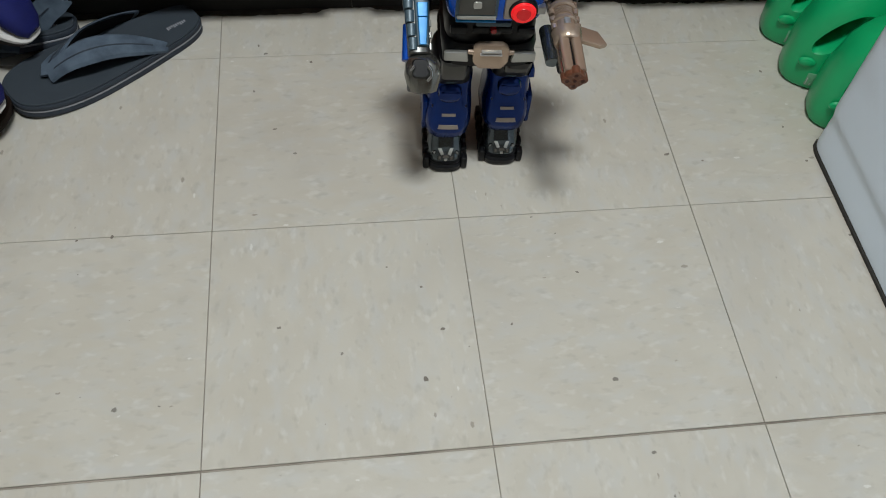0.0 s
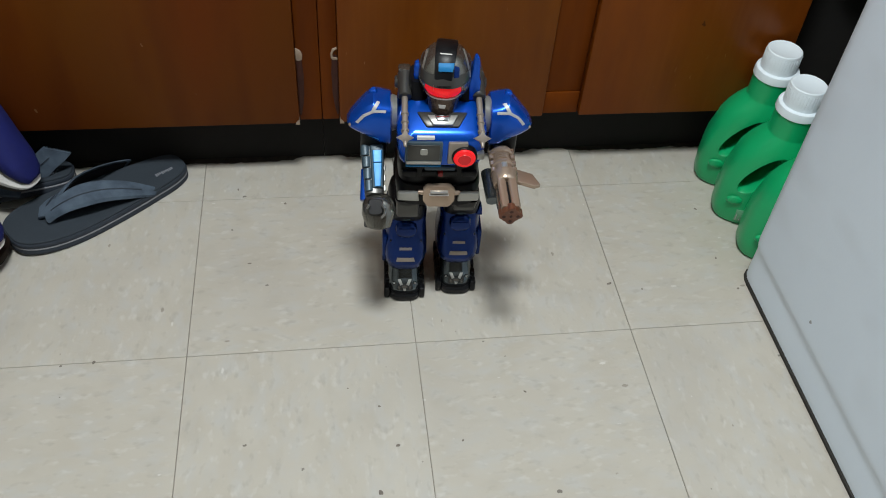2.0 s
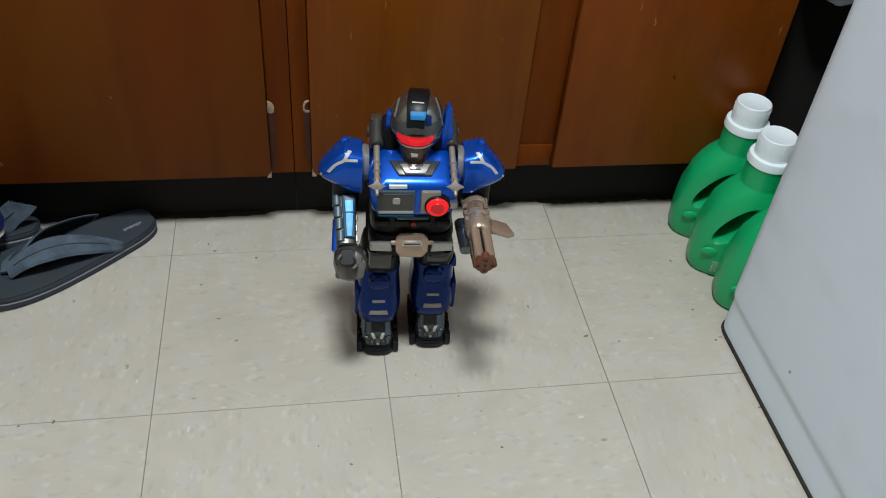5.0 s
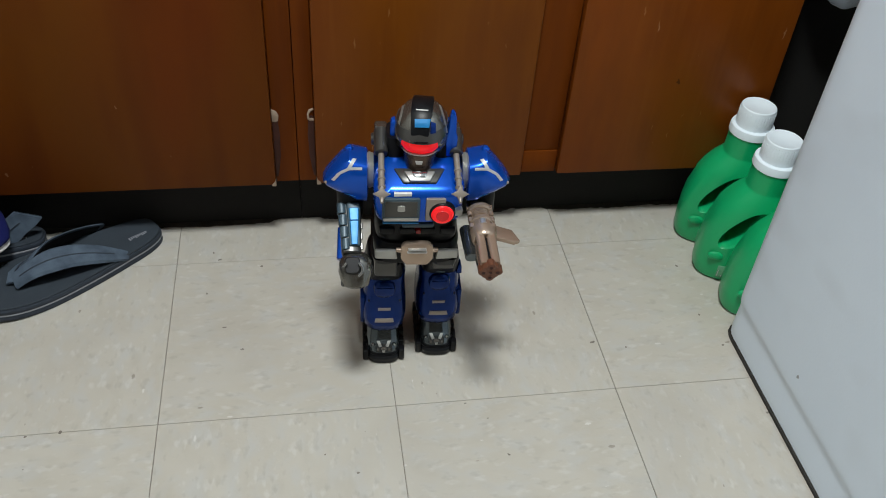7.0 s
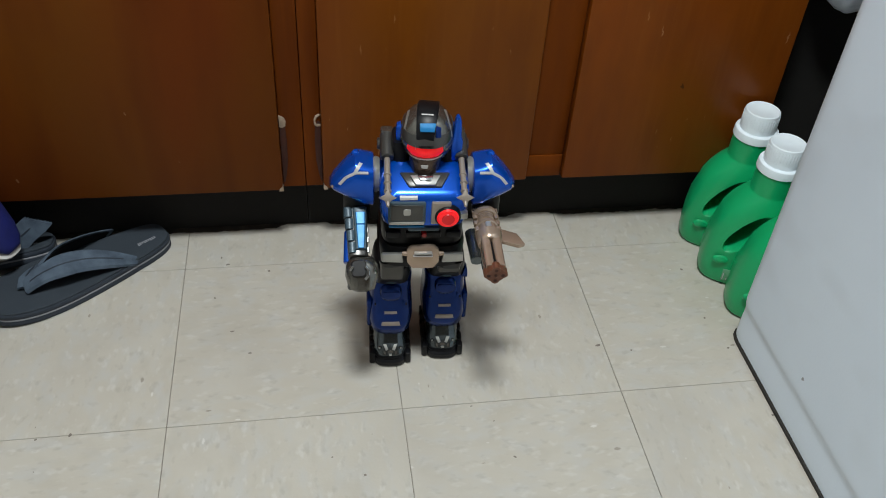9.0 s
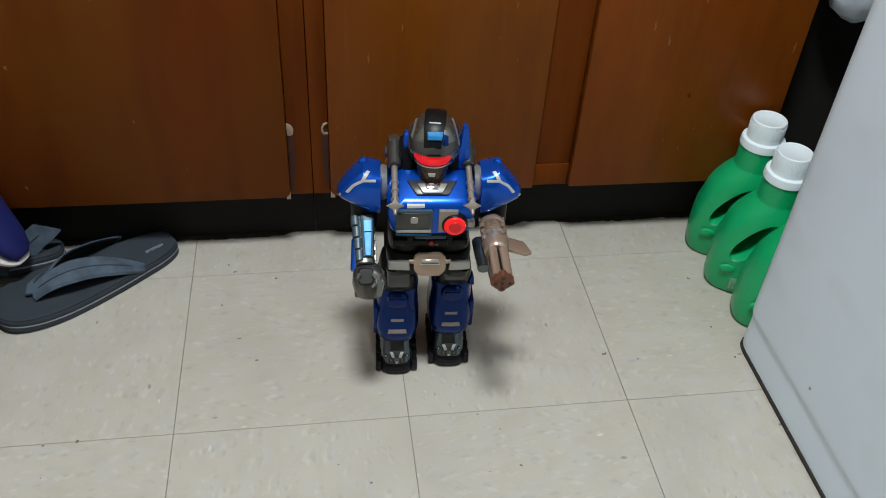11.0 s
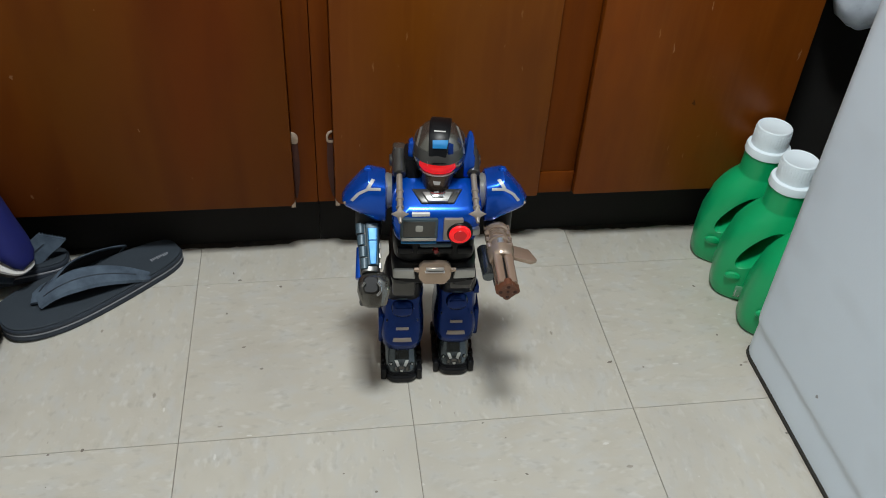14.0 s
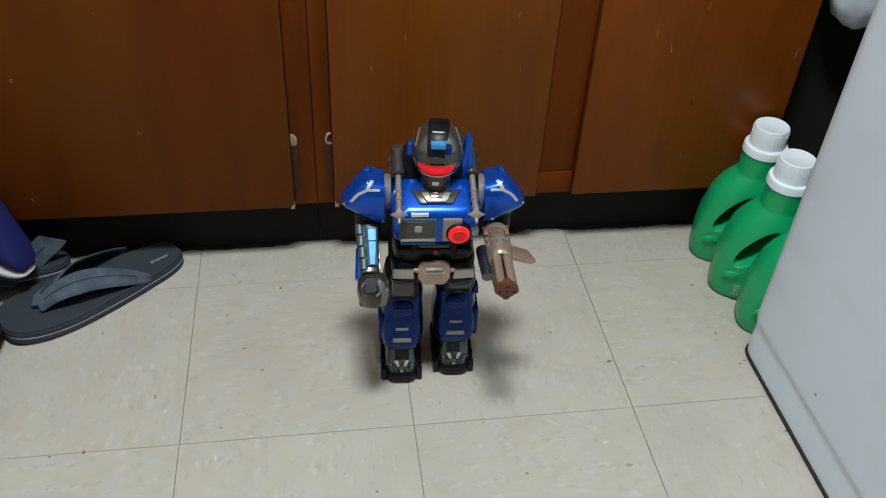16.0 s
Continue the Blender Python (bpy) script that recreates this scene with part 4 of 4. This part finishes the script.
    part("gun_rib", rod(G + g * 0.010, G + g * 0.018, 0.0155, 0.0155, 28), BRONZE, gun)
    part("gun_rib", rod(G + g * 0.030, G + g * 0.036, 0.0140, 0.0140, 28), BRONZE, gun)
    for k in range(3):
        part("gun_ring", rod(G + g * (0.0205 + 0.0032 * k) + Vector((0, 0, 0.004)), G + g * (0.0222 + 0.0032 * k) + Vector((0, 0, 0.004)), 0.0108, 0.0108, 24), BRONZE, gun)
    for q in (-1, 1):
        for k in range(4):
            c = G + g * (0.007 + 0.0105 * k) + Vector((q * 0.0128, 0, 0.003))
            part("gun_knob", rod(c, c + g * 0.0062, 0.0036, 0.0032, 12, 3), BRONZE, gun)
    part("gun_window", rod(G + g * 0.037 + Vector((0, 0, 0.0100)), G + g * 0.047 + Vector((0, 0, 0.0100)), 0.0036, 0.0036, 14, 4), SILVER, gun)
    up = g.cross(Vector((1, 0, 0))).normalized() * -1
    right = g.cross(up).normalized()
    part("barrel_core", rod(G + g * 0.062, E - g * 0.004, 0.0066, 0.0066, 18), BLACK, gun)
    for k in range(4):
        a = math.pi / 2 * (k + 0.5)
        off = (up * math.sin(a) + right * math.cos(a)) * 0.0092
        part("barrel", rod(G + g * 0.050 + off, E - g * 0.006 + off, 0.0056, 0.0052, 14, 4), BRONZE, gun)
    hub = part("muzzle", rod(E - g * 0.010, E, 0.0126, 0.0122, 36), COPPER, gun, "copper-brown muzzle disc")
    for k in range(4):
        a = math.pi / 2 * k
        off = (up * math.sin(a) + right * math.cos(a))
        part("muzzle_lobe", rod(E - g * 0.0095 + off * 0.0092, E + g * 0.0004 + off * 0.0092, 0.0052, 0.0050, 16), COPPER, hub)
        part("bore", rod(E - g * 0.004 + off * 0.0084, E + g * 0.0010 + off * 0.0084, 0.0022, 0.0022, 12), SLOT, hub)
    part("bore", rod(E - g * 0.004, E + g * 0.0010, 0.0018, 0.0018, 10), SLOT, hub)
    fin = [(0.0, 0.000), (0.028, -0.009), (0.036, -0.028), (0.028, -0.032), (0.0, -0.024)]
    part("gun_fin", prism(fin, 0.005, 0.001, pose(0.0860, -0.046, 0.2460, 0, 6, 0)), BRONZE, gun, "champagne side fin")
    part("gun_guard", rod(G + g * 0.028 + Vector((-0.017, 0, -0.013)), G + g * 0.074 + Vector((-0.0155, 0, -0.015)), 0.0085, 0.0078, 18, 2.2), TOE, gun, "smoky chrome lower guard")
    part("gun_grip", rod(G + g * 0.050 + Vector((0.000, 0, -0.019)), G + g * 0.078 + Vector((0.000, 0, -0.021)), 0.0115, 0.0095, 18, 3), BLACK, gun)
    return r


robot(pose(0.031, 0.12, 0, 0, 0, -4))


# ---- footwear ----
def sole_outline(length, n=40, side=1, wide=1.0):
    """A foot-shaped outline, heel at -length/2, toe at +length/2 along x; side: which way the big toe lies."""
    pts = []
    for i in range(n):
        a = 2 * math.pi * i / n
        u = math.cos(a)
        x = math.copysign(abs(u) ** 0.78, u) * length / 2
        f = x / length + 0.5
        half = wide * (0.0335 + 0.0135 * math.sin(math.pi * min(1, max(0, (f - 0.22) / 1.05)) ** 1.3))
        y = math.copysign(abs(math.sin(a)) ** 0.60, math.sin(a)) * half
        y += side * 0.010 * math.sin(math.pi * f) * (0.6 - f)
        pts.append((x, y))
    return pts


def scaled(pts, k):
    return [(x * (1 - (1 - k) * 0.35), y * k) for x, y in pts]


def sole_layer(outline, z0, z1, bulge=0.0, toe_rise=0.006, taper=0.0):
    bm = bmesh.new()
    rings = []
    for z, k in ((z0, 1 - 0.02), (z0 + (z1 - z0) * 0.25, 1 + bulge), (z0 + (z1 - z0) * 0.75, 1 + bulge), (z1, 1 - 0.02)):
        rings.append([bm.verts.new((x, y, z0 + (z - z0) * (1 - taper * x / 0.14) + toe_rise * max(0, x / 0.14) ** 3)) for x, y in scaled(outline, k)])
    n = len(outline)
    for a, b in zip(rings, rings[1:]):
        for i in range(n):
            bm.faces.new((a[i], a[(i + 1) % n], b[(i + 1) % n], b[i]))
    bm.faces.new(rings[0][::-1])
    bm.faces.new(rings[-1])
    return bm


def sandal(m, side, label):
    s = thing("flip_flop", label, "sandal", m, "pair of flip-flops")
    o = sole_outline(0.284, 64, side, 1.25)
    part("outsole", sole_layer(o, 0.0, 0.0085, 0.0), FOAMDARK, s, "dark navy outsole")
    part("stripe", sole_layer(o, 0.0085, 0.0115, -0.003), STRIPE, s, "pale grey stripe round the sole")
    part("midsole", sole_layer(o, 0.0115, 0.0190, 0.0), FOAMDARK, s)
    bed = part("footbed", sole_layer(scaled(o, 0.955), 0.0185, 0.0225, 0.0), FOAM, s, "charcoal foam footbed")
    for k in range(9):
        part("print_bar", box(-0.118 + k * 0.0034, -0.1156 + k * 0.0034, 0.008, 0.0125 + 0.0012 * (k % 3), 0.0222, 0.0228, 0.0002, 1), STRIPE, bed, "worn pale printed bar")
    tx, ty = 0.080, 0.008 * side
    part("toe_post", rod((tx, ty, 0.020), (tx - 0.004, ty, 0.034), 0.0055, 0.0065, 12), FOAMDARK, s, "toe post")
    for q in (-1, 1):
        path, widths = [], []
        for i in range(17):
            u = i / 16
            x = tx + 0.004 - 0.155 * u
            y = ty * (1 - u) + q * (0.039 * u ** 0.85 if q * side > 0 else 0.046 * u ** 0.42)
            z = 0.034 + (0.024 if q * side > 0 else 0.011) * math.sin(math.pi * u ** 0.8) - 0.015 * u ** 2
            path.append(Vector((x, y, z)))
            widths.append(0.026 + (0.016 if q * side > 0 else 0.024) * min(1, u * 3.0) - 0.026 * u ** 3)
        across = []
        for i, p in enumerate(path):
            u = i / 16
            d = (path[min(i + 1, 16)] - path[max(i - 1, 0)]).normalized()
            n = Vector((0.10, q * (0.15 + (0.35 * u if q * side > 0 else 1.45 * min(1, 2.5 * u))), 1.0)).normalized()
            across.append(n.cross(d).normalized())
        strap = part("strap", ribbon(path, widths, 0.0045, across), DENIM, s, "blue-grey canvas strap")
        inner = []
        for i, p in enumerate(path[1:-1]):
            d = (path[i + 2] - path[i]).normalized()
            o2 = d.cross(across[i + 1]).normalized()
            inner.append(p - o2 * (0.0030 if o2.z > 0 else -0.0030))
        part("lining", ribbon(inner, [w * 0.97 for w in widths[1:-1]], 0.0022, across[1:-1]), LINING, strap, "black strap lining")
        seam = []
        for i, p in enumerate(path[1:-2]):
            d = (path[i + 2] - path[i]).normalized()
            seam.append(p + (d.cross(across[i + 1])).normalized() * (0.0026 if (d.cross(across[i + 1])).z > 0 else -0.0026))
        part("seam", ribbon(seam, 0.0018, 0.0012, across[1:-2]), FOAMDARK, strap)
    return s


sandal(pose(-0.455, 0.301, 0, 0, 0, 215), 1, "charcoal foam flip-flop with blue-grey canvas straps")
worn_out = pose(-0.640, 0.335, 0.0095, 0, 0, 188) @ pose(0, 0, 0, 11, 0, 0)
torn = sandal(worn_out, -1, "charcoal flip-flop whose torn canvas strap stands up")
back = worn_out.inverted()
side_way = back.to_3x3() @ Vector((0.93, 0.05, -0.34))
flap = [back @ Vector(p) for p in ((-0.575, 0.322, 0.022), (-0.558, 0.331, 0.036), (-0.540, 0.340, 0.053), (-0.525, 0.346, 0.063), (-0.513, 0.351, 0.073))]
loose = part("torn_strap", ribbon(flap, [0.036, 0.042, 0.043, 0.043, 0.041], 0.004, [side_way] * 5), DENIM, torn, "frayed blue-grey strap end, torn loose")
part("seam", ribbon([p + (back.to_3x3() @ Vector((0.0, -0.0026, 0.0016))) for p in flap[:-1]], 0.0020, 0.0014, [side_way] * 4), FOAMDARK, loose)
rng = random.Random(9)
for k in range(9):
    p = flap[-1] + side_way.normalized() * (-0.018 + 0.0045 * k)
    q = p + back.to_3x3() @ Vector((rng.uniform(0.0, 0.002), 0.001, rng.uniform(0.001, 0.003)))
    part("fray", rod(p, q, 0.0014, 0.0006, 6), DENIM, loose)


def shoe(name, label, m, upper, mid, low, group, bar=False, length=0.285):
    s = thing(name, label, "shoe", m, group)
    slim = 0.84 if bar else 1.0
    o = sole_outline(length, 48, 1, slim)
    part("outsole", sole_layer(o, 0.0, 0.008, -0.01, 0.012), low, s, "dark tread")
    part("midsole", sole_layer(o, 0.008, 0.034, 0.04, 0.010, 0.75 if bar else 0.55), mid, s, "sole edge")
    L = length / 2
    secs = []
    for x, h, w, cz in ((L - 0.004, 0.012, 0.018, 0.040), (L - 0.012, 0.019, 0.030, 0.041), (L - 0.03, 0.026, 0.039, 0.044), (L - 0.06, 0.032, 0.043, 0.049), (L - 0.09, 0.039, 0.042, 0.056), (L - 0.12, 0.047, 0.040, 0.064), (L - 0.15, 0.053, 0.038, 0.070), (-L + 0.09, 0.052, 0.036, 0.070), (-L + 0.05, 0.050, 0.035, 0.069), (-L + 0.02, 0.049, 0.031, 0.068), (-L + 0.004, 0.042, 0.020, 0.064)):
        h *= 0.66 + 0.62 * min(1, (L - x) / 0.10) if bar else 1.0
        secs.append((x, 0.024 + (L - x) * 0.07 + h * 0.62, 0.0, h * 0.80, w * (0.78 if bar else 0.88), 2.2))
    up = part("upper", loft_x(secs, 36), upper, s)
    part("collar", loft([(0.090, -L + 0.062, 0, 0.050, 0.027, 2.3), (0.108, -L + 0.060, 0, 0.052, 0.028, 2.3), (0.110, -L + 0.060, 0, 0.046, 0.022, 2.3)], 32), upper, s)
    part("tongue", loft_x([(0.02, 0.088, 0, 0.006, 0.022, 3), (-0.02, 0.108, 0, 0.006, 0.024, 3), (-0.045, 0.122, 0, 0.005, 0.023, 3)], 20), upper, s)
    for k in range(5):
        x = 0.045 - 0.016 * k
        part("lace", ribbon([(x, -0.026, 0.072 + 0.006 * k), (x - 0.002, -0.012, 0.0830 + 0.007 * k), (x - 0.003, 0.012, 0.0830 + 0.007 * k), (x - 0.001, 0.026, 0.072 + 0.006 * k)], 0.007, 0.002, [(1, 0, 0.3)] * 4), upper if not bar else MESHBLUE, s)
    if bar:
        for quad in ([(0.022, -0.1, 0.078), (0.029, -0.1, 0.080), (0.045, -0.1, 0.044), (0.038, -0.1, 0.042)], [(0.050, -0.1, 0.070), (0.057, -0.1, 0.071), (0.069, -0.1, 0.042), (0.062, -0.1, 0.040)]):
            patch("side_mark", up, quad, (0, 1, 0), STRIPE, up, 0.001, 4, "pale slanted side bar")
    return s


def toe_at(x, y, z, turn, dip=0.0, lean=0.0, length=0.285):
    """The pose that brings a shoe's toe to a place."""
    m = pose(0, 0, 0, 0, 0, turn) @ pose(0, 0, 0, 0, dip, 0) @ pose(0, 0, 0, lean, 0, 0)
    return Matrix.Translation(Vector((x, y, z)) - m @ Vector((length / 2, 0, 0.03))) @ m


SNEAKER = "royal blue running shoe with white sole on top of dark shoes"
shoe("sneaker", SNEAKER, toe_at(-0.531, 0.290, 0.068, -24, 32, -10), MESHBLUE, MIDSOLE, OUTSOLE, "pair of blue running shoes", True)
shoe("sneaker", SNEAKER, toe_at(-0.558, 0.166, 0.058, -24, 32, -10), MESHBLUE, MIDSOLE, OUTSOLE, "pair of blue running shoes", True)
DARK = "black shoe with a dark brown sole on the floor"
shoe("dark_shoe", DARK, toe_at(-0.566, 0.190, 0.03, -10), LEATHER, BROWNSOLE, BROWNSOLE, "dark shoes along the wall")
shoe("dark_shoe", DARK, toe_at(-0.566, 0.060, 0.03, -8), LEATHER, BROWNSOLE, BROWNSOLE, "dark shoes along the wall")
shoe("dark_shoe", DARK, toe_at(-0.580, -0.070, 0.03, -4), LEATHER, BROWNSOLE, BROWNSOLE, "dark shoes along the wall")
shoe("dark_shoe", DARK, toe_at(-0.600, 0.300, 0.03, -18), LEATHER, BROWNSOLE, BROWNSOLE, "dark shoes along the wall")

# ---- bag in the corner ----
bag = thing("plastic_bag", "rounded white plastic bag hanging in the dark recess", "bag", pose(0.707, 0.385, 0.377))
sack = loft([(0.0, 0, 0, 0.010, 0.008, 2), (0.004, 0, 0, 0.028, 0.018, 2.2), (0.018, 0, 0, 0.048, 0.030, 2.3), (0.045, 0.002, 0, 0.060, 0.038, 2.4), (0.10, 0.004, 0, 0.064, 0.042, 2.4), (0.18, 0.004, 0, 0.055, 0.036, 2.3), (0.24, 0.002, 0.01, 0.025, 0.020, 2), (0.28, 0, 0.03, 0.012, 0.010, 2)], 72)
for v in sack.verts:
    v.co += noise.noise_vector(v.co * 26) * 0.005 + noise.noise_vector(v.co * 70) * 0.0018
part("bag_body", sack, FILM, bag, sharp=85)
part("bag_handle", ribbon([(0, 0.03, 0.27), (0, 0.036, 0.33), (0, 0.043, 0.38)], 0.02, 0.003, [(1, 0, 0)] * 3), FILM, bag)


# ---- painted shade strip and scuffs on the floor ----
KICK_SHADE = mat("dark_kick_shade", (0.016, 0.012, 0.009), 0.8, other=(0.05, 0.038, 0.028), scale=40, amount=0.6, fine=300)
SCUFF = mat("grey_scuff", (0.15, 0.13, 0.11), 0.7, other=(0.26, 0.23, 0.19), scale=120, amount=0.8, fine=300)
rng = random.Random(5)
# dark strip deepens the doors' cast shade; it draws back behind the door gaps
bm = bmesh.new()
rows = []
reach, x = 0.006, -0.97
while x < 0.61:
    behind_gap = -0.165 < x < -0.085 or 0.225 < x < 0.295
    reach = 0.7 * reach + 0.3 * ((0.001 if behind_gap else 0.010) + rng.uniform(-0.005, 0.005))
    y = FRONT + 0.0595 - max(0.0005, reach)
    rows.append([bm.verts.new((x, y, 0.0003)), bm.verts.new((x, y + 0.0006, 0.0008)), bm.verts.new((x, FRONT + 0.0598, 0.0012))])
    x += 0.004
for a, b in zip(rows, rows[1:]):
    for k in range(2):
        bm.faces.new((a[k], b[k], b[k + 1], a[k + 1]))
tagged(part("floor_grime", bm, KICK_SHADE), "dark strip painted as the cabinet's shade along the toe kick", "dirt", kind="structure")

bm = bmesh.new()
for x, y, r in ((-0.064, -0.22, 0.0034), (-0.057, -0.099, 0.0015), (-0.038, -0.158, 0.0022), (0.135, -0.092, 0.0017), (-0.228, 0.164, 0.0017), (0.343, 0.073, 0.0018), (-0.177, 0.29, 0.0022), (0.043, -0.158, 0.0015), (-0.423, -0.0, 0.0022), (-0.464, -0.003, 0.0019), (0.296, 0.087, 0.0027), (0.477, 0.127, 0.0022), (-0.251, 0.327, 0.0015), (0.481, 0.237, 0.0019), (-0.096, -0.068, 0.0015), (0.489, 0.064, 0.0019)):
    turn, long = rng.uniform(0, 3.14), rng.uniform(1.0, 2.0)
    ring = []
    for k in range(9):
        a = 2 * math.pi * k / 9
        q = r * rng.uniform(0.65, 1.15)
        u, v = q * long * math.cos(a), q * math.sin(a)
        ring.append(bm.verts.new((x + u * math.cos(turn) - v * math.sin(turn), y + u * math.sin(turn) + v * math.cos(turn), 0.0003)))
    top = bm.verts.new((x, y, 0.0006))
    for k in range(9):
        bm.faces.new((ring[k], ring[(k + 1) % 9], top))
tagged(part("floor_scuffs", bm, SCUFF), "small grey scuffs and crumbs on the tiles", "scuff marks", kind="stuff")


# ---- floor tiles ----
tile_meshes = {}
for iy in range(-7, 4):
    for ix in range(-6, 6):
        x0, x1 = max(X0, ix * S), min(X1, (ix + 1) * S)
        y0, y1 = max(Y0, iy * S), min(Y1, (iy + 1) * S)
        if x1 - x0 < 0.02 or y1 - y0 < 0.02:
            continue
        whole = x1 - x0 > S - 1e-6 and y1 - y0 > S - 1e-6
        turned_tile = (ix + iy) % 2
        # one course was laid with an open joint; the others across the room are almost closed
        near, far = 0.0014 if iy == -1 else 0.0003, 0.0014 if iy == -2 else 0.0003
        key = (turned_tile, iy == -1, iy == -2)
        if whole and key in tile_meshes:
            t = new("tile", tile_meshes[key])
            t.parent = floor
        else:
            g = 0.0004
            t = part("tile", box(g - S / 2, x1 - x0 - g - S / 2, near - S / 2, y1 - y0 - far - S / 2, -0.0022, 0.0, 0.0005, 1), TILE_TURNED if turned_tile else TILE, floor, sharp=20)
            if whole:
                tile_meshes[key] = t.data
        t.location = (x0 + S / 2, y0 + S / 2, 0)
